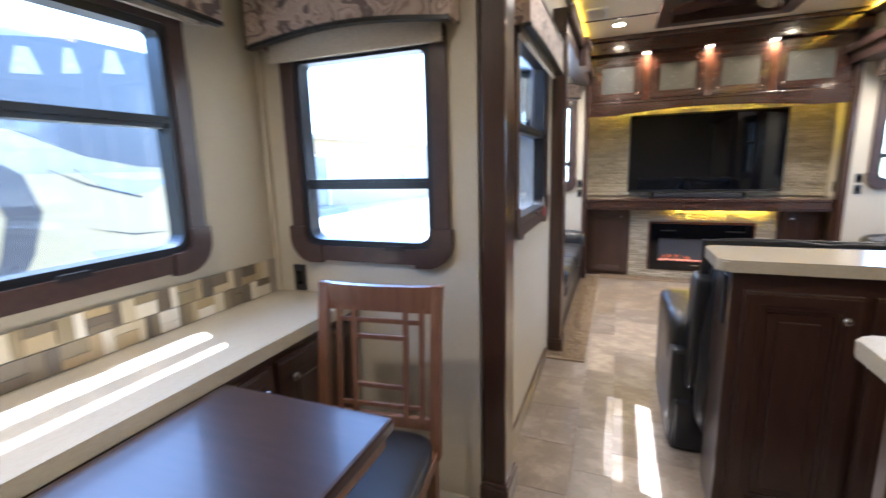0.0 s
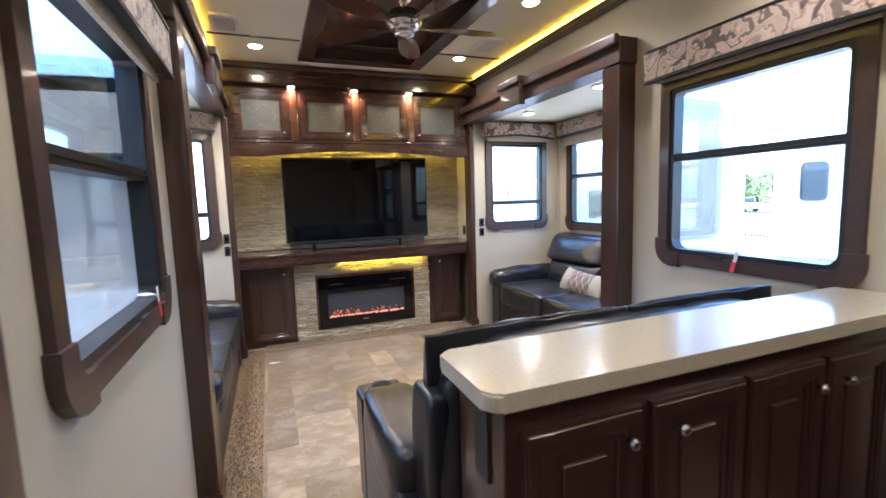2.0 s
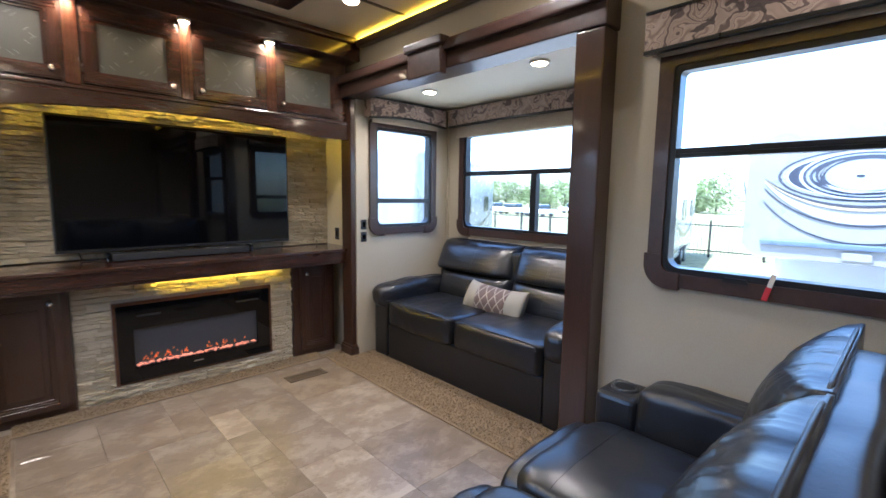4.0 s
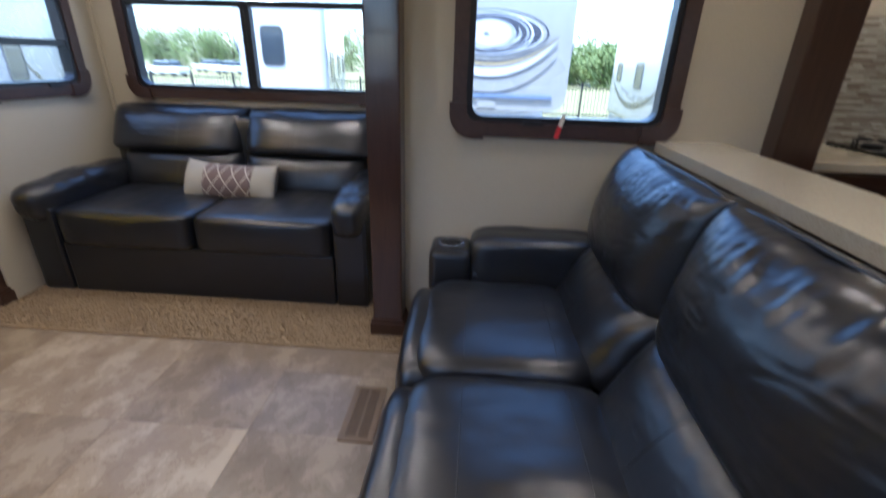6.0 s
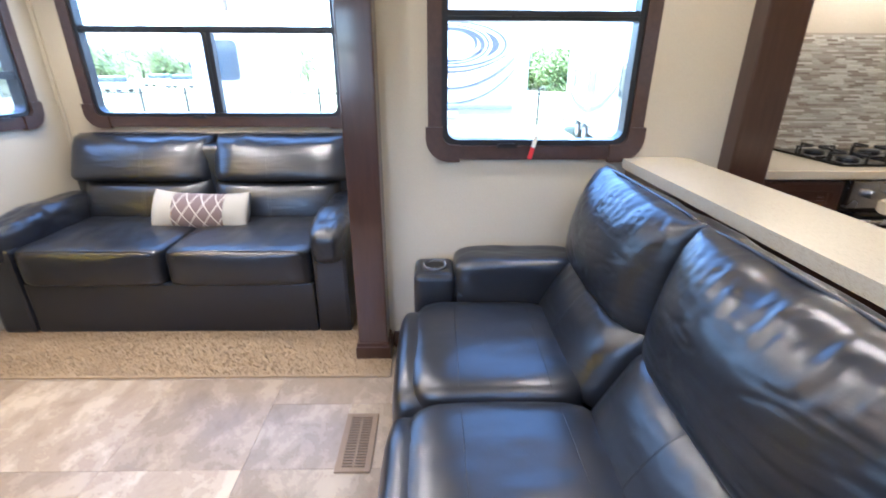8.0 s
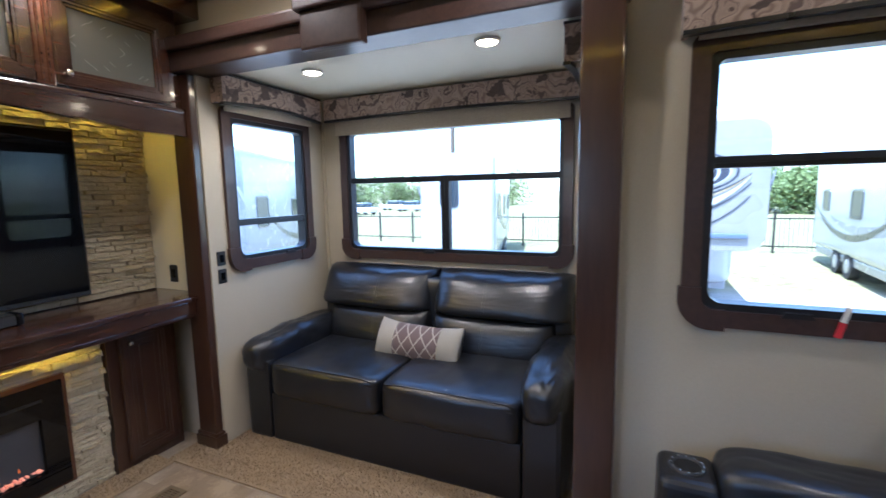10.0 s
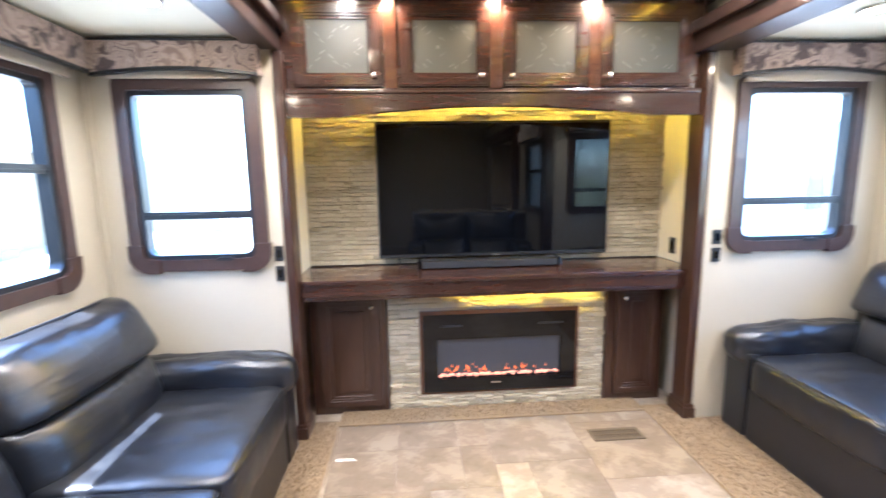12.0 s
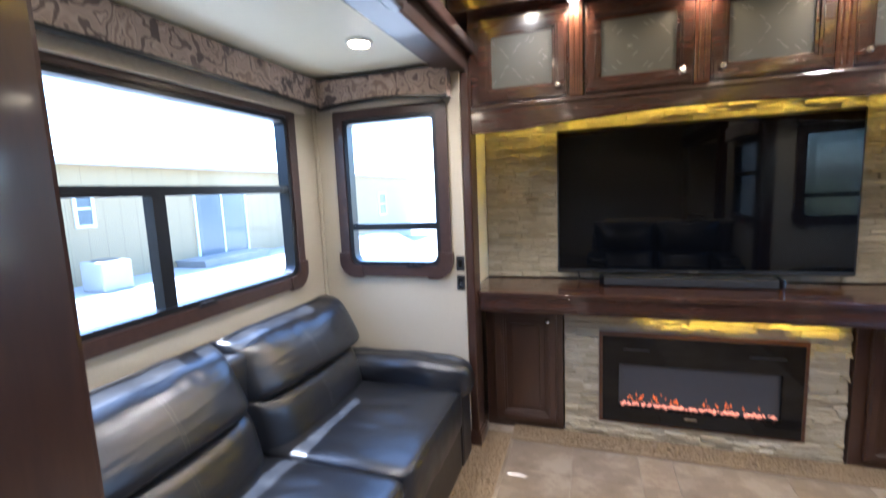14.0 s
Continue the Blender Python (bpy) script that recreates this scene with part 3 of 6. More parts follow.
# ---- windows ----
def window(name, axis, at, face, key, label, outer=False):
    u0, u1, v0, v1, rail, mull = WIN[key]
    m = wall_frame(axis, at, face)
    root = thing(name, (0, 0, 0), 0, label, "window", "", "structure")
    t = 0.058
    part("trim_frame", ring(bmesh.new(), rounded(u0, u1, v0, v1, 0.085, 0.03), rounded(u0 + t, u1 - t, v0 + t, v1 - t, 0.05, 0.02), 0.020, m), TRIM, root)
    for s in (0, 1):                       # moulded corner clips at the sill
        c = u0 if s == 0 else u1
        d = 1 if s == 0 else -1
        pts = [(c - d * 0.010, v0 + 0.135)]
        for i in range(9):
            a = radians(90 * i / 8)
            pts.append((c - d * 0.010 + d * (0.10 - 0.10 * math.cos(a)), v0 - 0.010 + 0.10 - 0.10 * math.sin(a)))
        pts += [(c + d * 0.135, v0 - 0.010), (c + d * 0.135, v0 + t + 0.004), (c + d * 0.10, v0 + t + 0.004)]
        for i in range(5):
            a = radians(90 * i / 4)
            pts.append((c + d * (t + 0.044 - 0.040 * math.sin(a)), v0 + t + 0.044 - 0.040 * math.cos(a)))
        pts.append((c + d * (t + 0.004), v0 + 0.135))
        part("corner_clip", prism(bmesh.new(), pts, 0.028, m), TRIM, root)
    g = t - 0.006
    o = rounded(u0 + g, u1 - g, v0 + g, v1 - g, 0.05, 0.02)
    f = 0.03
    i_ = rounded(u0 + g + f, u1 - g - f, v0 + g + f, v1 - g - f, 0.045, 0.02)
    fr = part("frame", ring(bmesh.new(), o, i_, 0.010, m, -0.052), BLACK, root, "black aluminium window frame")
    bm = bmesh.new()

    def bar(ua, ub, va, vb, w0, w1):
        prism(bm, [(ua, va), (ub, va), (ub, vb), (ua, vb)], w1 - w0, m @ Matrix.Translation((0, 0, w0)))
    bar(u0 + g + f - 0.01, u1 - g - f + 0.01, rail - 0.022, rail + 0.016, -0.05, 0.002)
    bar(u0 + g + f - 0.01, u1 - g - f + 0.01, rail - 0.006, rail + 0.004, 0.0025, 0.008)
    part("rail", bm, BLACK, root)
    cells = [(u0 + g + f, u1 - g - f, rail + 0.016, v1 - g - f)]
    if mull:
        bm = bmesh.new()
        bar(mull - 0.032, mull - 0.003, v0 + g + f - 0.01, rail - 0.022, -0.05, 0.0)
        bar(mull + 0.003, mull + 0.028, v0 + g + f - 0.01, rail - 0.022, -0.055, -0.008)
        part("mullion", bm, BLACK, root)
        cells += [(u0 + g + f, mull, v0 + g + f, rail - 0.02), (mull, u1 - g - f, v0 + g + f, rail - 0.02)]
    else:
        cells.append((u0 + g + f, u1 - g - f, v0 + g + f, rail - 0.02))
    for ua, ub, va, vb in cells:
        bm = bmesh.new()
        prism(bm, [(ua - 0.005, va - 0.005), (ub + 0.005, va - 0.005), (ub + 0.005, vb + 0.005), (ua - 0.005, vb + 0.005)], 0.004, m @ Matrix.Translation((0, 0, -0.04)))
        pane = part("pane", bm, GLASS, root, "clear window pane")
        pane.visible_shadow = False
    if outer:
        bm = prism(bmesh.new(), rounded(u0 + 0.02, u1 - 0.02, v0 + 0.02, v1 - 0.02, 0.09, 0.09), 0.004, m @ Matrix.Translation((0, 0, -0.079)))
        part("outer_pane", bm, TINT, root, "dark tinted outer glass with rounded corners").visible_shadow = False
    if key == "west":
        ua, ub, va, vb = cells[-1]
        bm = prism(bmesh.new(), [(ua, va), (ub, va), (ub, vb), (ua, vb)], 0.001, m @ Matrix.Translation((0, 0, -0.05)))
        part("insect_screen", bm, SCREENM, root, "grey insect screen over the lower sash")
    um = (u0 + u1) / 2 + 0.12
    bm = bmesh.new()
    prism(bm, [(um - 0.045, v0 + g - 0.002), (um + 0.045, v0 + g - 0.002), (um + 0.035, v0 + g + 0.016), (um - 0.035, v0 + g + 0.016)], 0.012, m @ Matrix.Translation((0, 0, 0.012)))
    part("latch", bm, BLACK, root)
    return root


def valance(axis, at, face, u0, u1, z0, z1, depth, arch, shade, label, su=None):
    m = wall_frame(axis, at, face)
    root = thing("valance", (0, 0, 0), 0, label, "valance", "paisley window valances")
    n = 14
    bot = [(u0 + (u1 - u0) * i / n, z0 + arch * math.sin(math.pi * i / n)) for i in range(n + 1)]
    part("front_board", prism(bmesh.new(), bot + [(u1, z1), (u0, z1)], 0.02, m @ Matrix.Translation((0, 0, depth - 0.02))), PAIS, root)
    for c in (u0, u1 - 0.02):
        bm = bmesh.new()
        prism(bm, [(c, z0), (c + 0.02, z0), (c + 0.02, z1), (c, z1)], depth - 0.021, m @ Matrix.Translation((0, 0, 0.001)))
        part("return_board", bm, PAIS, root)
    bm = bmesh.new()
    lo = [(u, v - 0.014) for u, v in bot]
    prism(bm, lo + bot[::-1], 0.03, m @ Matrix.Translation((0, 0, depth - 0.026)))
    part("lower_edge", bm, BLACK, root, "dark lower edge")
    if z1 < HS - 0.02:
        part("top_board", prism(bmesh.new(), [(u0, z1), (u1, z1), (u1, z1 + 0.01), (u0, z1 + 0.01)], depth + 0.004, m), BLACK, root)
    a, b = su or (u0 + 0.05, u1 - 0.05)
    bm = bmesh.new()
    tube(bm, m @ Vector((a, z0 + 0.05, 0.055)), m @ Vector((b, z0 + 0.05, 0.055)), 0.022)
    part("shade_roll", bm, SHADE, root, "rolled cream fabric shade", True)
    bm = bmesh.new()
    prism(bm, [(a, z0 - shade), (b, z0 - shade), (b, z0 + 0.05), (a, z0 + 0.05)], 0.003, m @ Matrix.Translation((0, 0, 0.040)))
    part("shade", bm, SHADE, root, "cream pleated shade edge")
    bm = bmesh.new()
    prism(bm, [(a, z0 - shade - 0.016), (b, z0 - shade - 0.016), (b, z0 - shade), (a, z0 - shade)], 0.016, m @ Matrix.Translation((0, 0, 0.033)))
    part("shade_bar", bm, SHADE, root)
    return root


LW = "brown-framed RV window with black sash"
window("window_1", "x", XR, -1, "east", LW + " above the recliner loveseat")
window("window_2", "x", XL, 1, "west", LW + " on the passage wall")
window("window_3", "y", YE, -1, "east_end", LW + " beside the leather sofa")
window("window_4", "y", YE, -1, "west_end", LW + " with rounded sill corners")
window("window_5", "x", EX, -1, "east_side", "wide " + LW + " behind the sofa")
window("window_6", "x", WX, 1, "west_side", "wide " + LW + " behind the sofa")
window("window_7", "x", DX, 1, "dinette_side", "wide " + LW + " above the dinette counter")
window("window_8", "y", DY, -1, "dinette_end", LW + " behind the dining chair")
window("window_9", "y", 5.118, 1, "east_near", LW + " on the near end of the slide-out", True)
window("window_10", "y", 5.118, 1, "west_near", LW + " on the near end of the slide-out", True)
FIBRE = plain("white_fibreglass", (0.66, 0.67, 0.68), 0.3, vary=0.04, coat=0.3)
wall("wall_east_slide_cladding", "y", 5.048, 5.059, XR + 0.052, EX + 0.07, -0.5, HS + 0.15, [hole("east_near")], FIBRE, "white fibreglass outer skin of the slide-out")
wall("wall_west_slide_cladding", "y", 5.048, 5.059, WX - 0.07, XL - 0.052, -0.5, HS + 0.15, [hole("west_near")], FIBRE, "white fibreglass outer skin of the slide-out")
VL = "brown paisley fabric valance with dark lower edge"
valance("x", XR, -1, 3.80, 4.81, 1.915, 2.055, 0.10, 0.012, 0.0, VL)
valance("x", XL, 1, 3.76, 4.80, 1.80, 1.95, 0.085, 0.012, 0.02, VL)
valance("y", YE, -1, 4.49, 5.30, 1.935, 2.075, 0.09, 0.028, 0.02, VL)
valance("y", YE, -1, 1.34, 2.09, 1.935, 2.075, 0.09, 0.028, 0.0, VL)
valance("y", 5.118, 1, 4.58, 5.28, 1.935, 2.075, 0.09, 0.028, 0.0, VL)
valance("x", EX, -1, 5.24, 6.96, 1.945, 2.085, 0.10, 0.012, 0.085, VL)
valance("x", WX, 1, 5.16, 6.96, 1.945, 2.085, 0.10, 0.012, 0.03, VL)
valance("x", DX, 1, 1.95, 3.22, 1.775, 1.93, 0.10, 0.01, 0.0, VL)
valance("y", DY, -1, 1.19, 1.99, 1.742, 1.93, 0.10, 0.035, 0.04, VL)


# ---- trim: columns, headers, crown, baseboards ----
def column(x0, x1, y0, y1, top, label):
    bm = box(bmesh.new(), x0, x1, y0, y1, 0.0, top, 0.008)
    d = 0.014
    box(bm, x0 - d, x1 + d, y0 - d, y1 + d, 0.0, 0.075, 0.004)
    box(bm, x0 - d * 0.6, x1 + d * 0.6, y0 - d * 0.6, y1 + d * 0.6, 0.075, 0.095, 0.004)
    return tagged(part("trim_column", bm, ESP), label, "trim", "slide-out trim columns", "structure")


CL = "glossy dark espresso wood trim column with plinth"
column(XR - 0.115, XR + 0.13, 4.975, 5.115, 2.06, CL)
column(4.362, 4.408, 7.068, 7.205, 2.06, CL)
column(XL - 0.13, XL + 0.085, 4.985, 5.13, 2.06, CL)
column(2.132, 2.178, 7.068, 7.205, 2.06, CL)
column(2.058, 2.143, 3.47, 3.605, 2.06, CL)
column(XR - 0.09, XR + 0.13, 3.335, 3.50, 2.06, CL)


def header(x0, x1, y0, y1, z0, z1, face, knots):
    bm = box(bmesh.new(), x0, x1, y0, y1, z0, z1, 0.008)
    e = x0 if face < 0 else x1
    box(bm, min(e, e + face * 0.035), max(e, e + face * 0.035), y0, y1, z1 - 0.05, z1 + 0.012, 0.012)
    for k in knots:
        box(bm, min(e, e + face * 0.055), max(e, e + face * 0.055), k - 0.15, k + 0.15, z0 - 0.035, z1 + 0.022, 0.012)
        box(bm, min(e, e + face * 0.075), max(e, e + face * 0.075), k - 0.17, k + 0.17, z1 - 0.02, z1 + 0.03, 0.01)
    return tagged(part("trim_header", bm, TRIM), "dark espresso wood slide-out header beam with corbel block", "trim", "slide-out headers", "structure")


header(XR - 0.125, XR + 0.053, 4.965, 7.23, 2.062, 2.205, -1, (6.09,))
header(XL - 0.053, XL + 0.085, 4.965, 7.23, 2.062, 2.205, 1, (6.0,))
header(XL - 0.09, XL + 0.06, 1.0, 3.635, 2.062, 2.205, 1, ())
header(XR - 0.10, XR + 0.09, 1.0, 3.51, 2.062, 2.205, -1, ())
for nm, x0, x1 in (("crown_west", XL + 0.002, XL + 0.06), ("crown_east", XR - 0.06, XR - 0.002)):
    bm = box(bmesh.new(), x0, x1, YB + 0.02, 7.0, H - 0.075, H - 0.022, 0.01)
    tagged(part("trim_" + nm, bm, ESPH), "dark wood crown moulding under the ceiling", "trim", "", "structure")
for x0, x1 in ((XL + 0.022, XL + 0.05), (XR - 0.05, XR - 0.022)):
    tagged(part("led_strip", blk(x0, x1, 1.2, 7.0, H - 0.020, H - 0.013), LEDY), "amber LED strip light along the ceiling crown", "light strip")
for y0, y1 in ((3.64, 4.83),):
    tagged(part("baseboard", blk(XL + 0.001, XL + 0.016, y0, y1, 0.0, 0.09, 0.004), ESPH), "dark wood baseboard", "baseboard", "", "structure")
tagged(part("trim_edge_strip", blk(2.081, 2.104, 3.607, 3.622, 0.0, 0.50, 0.006), WHITEP), "white plastic edge strip beside the column", "trim", "", "structure")
tagged(part("baseboard", blk(XR - 0.016, XR - 0.001, 3.99, 4.955, 0.0, 0.09, 0.004), ESPH), "dark wood baseboard", "baseboard", "", "structure")
for x, y, ob in ((EX - 0.022, YE - 0.022, 0), (WX + 0.002, YE - 0.022, 0), (DX + 0.002, DY - 0.022, 0)):
    tagged(part("trim_corner", blk(x, x + 0.02, y, y + 0.02, 0.0, HS, 0.006), WALL), "taupe wall corner moulding", "trim", "", "structure")


# ---- cabinet doors ----
def raised_door(parent, m, u0, u1, v0, v1, knob, glass=False, mat=None):
    """A framed door; knob: its (u, v)."""
    mat = mat or ESP
    s = 0.055
    bm = ring(bmesh.new(), rounded(u0, u1, v0, v1, 0.004, 0.004, 2), rounded(u0 + s, u1 - s, v0 + s, v1 - s, 0.002, 0.002, 2), 0.020, m)
    ring(bm, rounded(u0 + s - 0.001, u1 - s + 0.001, v0 + s - 0.001, v1 - s + 0.001, 0.002, 0.002, 2), rounded(u0 + s + 0.014, u1 - s - 0.014, v0 + s + 0.014, v1 - s - 0.014, 0.002, 0.002, 2), 0.014, m)
    ring(bm, rounded(u0 + 0.008, u1 - 0.008, v0 + 0.008, v1 - 0.008, 0.003, 0.003, 2), rounded(u0 + s - 0.012, u1 - s + 0.012, v0 + s - 0.012, v1 - s + 0.012, 0.003, 0.003, 2), 0.024, m)
    if not glass:
        p = s + 0.014
        prism(bm, [(u0 + p, v0 + p), (u1 - p, v0 + p), (u1 - p, v1 - p), (u0 + p, v1 - p)], 0.008, m)
        p += 0.03
        prism(bm, [(u0 + p, v0 + p), (u1 - p, v0 + p), (u1 - p, v1 - p), (u0 + p, v1 - p)], 0.015, m)
    bmesh.ops.bevel(bm, geom=[e for e in bm.edges if e.calc_length() > 0.05], offset=0.002, segments=1, affect="EDGES")
    d = part("door", bm, mat, parent)
    if glass:
        p = s + 0.010
        part("pane", prism(bmesh.new(), [(u0 + p, v0 + p), (u1 - p, v0 + p), (u1 - p, v1 - p), (u0 + p, v1 - p)], 0.006, m), FROST, d, "frosted glass pane with etched strokes")
        cu, cv = (u0 + u1) / 2, (v0 + v1) / 2
        w, hh = (u1 - u0) / 2 - p, (v1 - v0) / 2 - p
        bm = bmesh.new()
        for k in range(14):
            a = cu - w * 0.9 + 1.8 * w * k / 13
            vv = cv + hh * 0.75 * math.sin((k / 13) * math.pi * 1.6 + u0 * 5)
            wv = cv - hh * 0.75 * math.sin((k / 13) * math.pi * 1.6 + u0 * 5)
            for c in (vv, wv):
                if k % 3 != 1:
                    q = m @ Matrix.Translation((a, c, 0.0065)) @ pose(0, 0, 0, 0, 0, 40 if c == vv else -40)
                    prism(bm, [(-0.014, -0.0012), (0.014, -0.0012), (0.014, 0.0012), (-0.014, 0.0012)], 0.0005, q)
        tagged(part("etching", bm, ETCH, d, "pale etched strokes"), kind="stuff")
    if knob:
        base = m @ Matrix.Translation((knob[0], knob[1], 0.022))
        part("knob", lathe(bmesh.new(), [(0.006, 0.0), (0.006, 0.012), (0.014, 0.017), (0.015, 0.022), (0.009, 0.028), (0.001, 0.029)], (0, 0, 0), 14, base), CHROME, d, "brushed nickel knob", True)
    return d


# ---- media wall ----
CF = 7.34                          # front of the lower cabinets
mY = wall_frame("y", CF, -1)
for x0, x1, k in ((2.17, 2.625, 2.54), (3.995, 4.36, 4.095)):
    cab = thing("base_cabinet", (0, 0, 0), 0, "dark espresso base cabinet with raised-panel door", "cabinet", "media wall base cabinets")
    part("body", blk(x0, x1, CF + 0.001, YN - 0.005, 0.0, 0.785, 0.003), ESP, cab)
    raised_door(cab, mY, x0 + 0.055, x1 - 0.035, 0.05, 0.755, (k, 0.685))
mantel = thing("mantel_shelf", (0, 0, 0), 0, "dark glossy wood mantel shelf under the television", "shelf")
part("top", blk(2.168, 4.362, 7.125, 7.212, 0.866, 0.890, 0.005), ESPX, mantel)
part("rear_top", blk(2.146, 4.432, 7.2125, YN - 0.005, 0.866, 0.8897), ESPX, mantel)
part("fascia", blk(2.170, 4.360, 7.14, 7.165, 0.795, 0.865, 0.004), ESPX, mantel)
part("bed_moulding", blk(2.172, 4.358, 7.15, 7.36, 0.772, 0.794, 0.004), ESPX, mantel)
part("deck", blk(2.170, 4.360, 7.166, YN - 0.006, 0.796, 0.865), ESPX, mantel)
bm = blk(2.63, 3.99, 7.372, YN - 0.01, 0.0, 0.771)
surround = tagged(part("wall_fireplace_surround", bm, GROUT), "stacked ledger stone fireplace surround", "stone wall", "", "structure")
stone_wall = tagged(part("wall_stone", blk(2.146, 4.432, 7.575, 7.615, 0.893, 1.962), GROUT), "stacked ledger stone wall behind the television", "stone wall", "", "structure")
for x0, x1 in ((2.127, 2.145), (4.433, 4.4395)):
    tagged(part("trim_niche", blk(x0, x1, 7.21, 7.574, 0.892, 1.80), CEIL), "cream niche side panel beside the stone wall", "trim", "", "structure")

fire = thing("electric_fireplace", (0, 0, 0), 0, "black glass-fronted electric fireplace with glowing embers", "fireplace")
FX0, FX1, FZ0, FZ1, FY = 2.842, 3.800, 0.108, 0.607, 7.345
fm = wall_frame("y", FY, -1)
part("wood_surround", ring(bmesh.new(), rounded(FX0 - 0.018, FX1 + 0.018, FZ0 - 0.012, FZ1 + 0.022, 0.002, 0.002, 2), rounded(FX0, FX1, FZ0, FZ1, 0.002, 0.002, 2), -0.006, fm, -0.05), CHERRY, fire, "thin cherry wood edging")
gx0, gx1, gz0, gz1 = 2.929, 3.709, 0.193, 0.450
part("front_frame", ring(bmesh.new(), rounded(FX0, FX1, FZ0, FZ1, 0.004, 0.004, 2), rounded(gx0, gx1, gz0, gz1, 0.002, 0.002, 2), 0.0, fm, -0.03), SCREEN, fire, "black glass surround")
part("firebox", blk(gx0 - 0.01, gx1 + 0.01, FY + 0.026, FY + 0.030, gz0 - 0.01, gz1 + 0.01), FIREBACK, fire, "smoky grey firebox back")
for a, b in ((2.95, 3.085), (3.56, 3.72)):
    part("air_slot", blk(a, b, FY - 0.001, FY + 0.004, 0.528, 0.541), PLASTIC, fire)
part("badge", blk(3.265, 3.325, FY - 0.0012, FY + 0.002, 0.155, 0.164), CHROME, fire, "small grey badge plate")
rng = random.Random(5)
bm = bmesh.new()
for i in range(150):
    c = Vector((rng.uniform(gx0 + 0.012, gx1 - 0.012), FY + rng.uniform(0.012, 0.022), gz0 + 0.010 + rng.uniform(0, 0.014)))
    r = rng.uniform(0.006, 0.011)
    bmesh.ops.create_icosphere(bm, subdivisions=1, radius=r, matrix=Matrix.Translation(c) @ pose(0, 0, 0, rng.uniform(0, 90), rng.uniform(0, 90), 0) @ Matrix.Diagonal((1, 0.7, 0.8, 1)))
tagged(part("embers", bm, EMBER, fire, "glowing pink ember bed"), kind="stuff")
bm = bmesh.new()
for i in range(46):
    x = gx0 + rng.choice((0.06, 0.10, 0.13, 0.19, 0.23, 0.27, 0.30, 0.44, 0.50, 0.56, 0.61, 0.63, 0.69)) + rng.gauss(0, 0.012)
    z = gz0 + 0.026 + abs(rng.gauss(0, 0.026))
    s = rng.uniform(0.004, 0.010)
    prism(bm, [(x - s * 0.6, z), (x + s * 0.5, z + s * 0.2), (x + s * 0.3, z + s * 1.3), (x + s * 0.05, z + s * 2.6), (x - s * 0.4, z + s * 1.2)], 0.001, wall_frame("y", FY + 0.0245, -1))
tagged(part("flames", bm, FLAME, fire, "small orange flame flecks"), kind="stuff")

tv = thing("television", (0, 0, 0), 0, "large black flat-screen television on the stone wall", "television")
TX0, TX1, TZ0, TZ1, TY = 2.59, 4.035, 0.945, 1.765, 7.475
part("housing", blk(TX0, TX1, TY, TY + 0.05, TZ0, TZ1, 0.006), PLASTIC, tv)
part("screen", blk(TX0 + 0.010, TX1 - 0.010, TY - 0.002, TY + 0.002, TZ0 + 0.022, TZ1 - 0.010), SCREEN, tv, "dark glossy screen")
part("wall_mount", blk(3.1, 3.5, TY + 0.05, 7.574, 1.2, 1.5), PLASTIC, tv)
part("badge", blk(3.29, 3.34, TY - 0.004, TY, TZ0 + 0.006, TZ0 + 0.014), CHROME, tv)
part("bezel_edge", tube(bmesh.new(), (TX0 + 0.004, TY + 0.004, TZ1 + 0.001), (TX1 - 0.004, TY + 0.004, TZ1 + 0.001), 0.0045, n=12), SCREEN, tv, "glossy top bezel edge", True)
bar = thing("soundbar", (0, 0, 0), 0, "long black soundbar on the mantel below the television", "soundbar")
part("body", blk(2.825, 3.70, 7.36, 7.45, 0.891, 0.940, 0.014), PLASTIC, bar)
part("grille", blk(2.855, 3.67, 7.357, 7.362, 0.897, 0.934, 0.002), plain("speaker_cloth", (0.02, 0.02, 0.022), 0.9, grain=400, bump=0.4), bar, "black cloth grille")
part("end_cap", blk(2.822, 2.85, 7.356, 7.452, 0.892, 0.944, 0.008), SCREEN, bar)
part("end_cap", blk(3.675, 3.703, 7.356, 7.452, 0.892, 0.944, 0.008), SCREEN, bar)
cable = curve_tube("cable", [(2.70, 7.56, 0.96), (2.715, 7.53, 0.90), (2.74, 7.50, 0.896), (2.78, 7.47, 0.8955), (2.82, 7.44, 0.8955)], 0.004, PLASTIC)
tagged(cable, "black cable lying on the mantel shelf", "cable")

up = thing("wall_cabinet", (0, 0, 0), 0, "dark cherry overhead cabinet with four frosted glass doors", "cabinet")
UF = 7.12
mU = wall_frame("y", UF, -1)
part("body", blk(2.168, 4.362, UF + 0.031, YN - 0.004, 1.965, 2.334, 0.003), ESPX, up)
part("face_frame", blk(2.168, 4.362, UF + 0.001, UF + 0.030, 1.86, 2.334, 0.003), ESPX, up)
DOORS = ((2.225, 2.665, 2.625), (2.755, 3.215, 3.172), (3.285, 3.735, 3.328), (3.80, 4.29, 3.842))
for a, b, k in DOORS:
    raised_door(up, mU, a, b, 1.895, 2.285, (k, 1.945), True, ESPX)
n = 24
bot = [(2.168 + 2.194 * i / n, 1.745 + (0.052 * math.sin(math.pi * (i - 3) / (n - 6)) ** 0.8 if 3 < i < n - 3 else 0.0)) for i in range(n + 1)]
part("apron", prism(bmesh.new(), bot + [(4.362, 1.858), (2.168, 1.858)], 0.045, wall_frame("y", UF + 0.02, -1)), ESPX, up, "arched glossy wood apron")
part("apron_lip", blk(2.168, 4.362, UF - 0.030, UF, 1.858, 1.882, 0.006), ESPX, up)
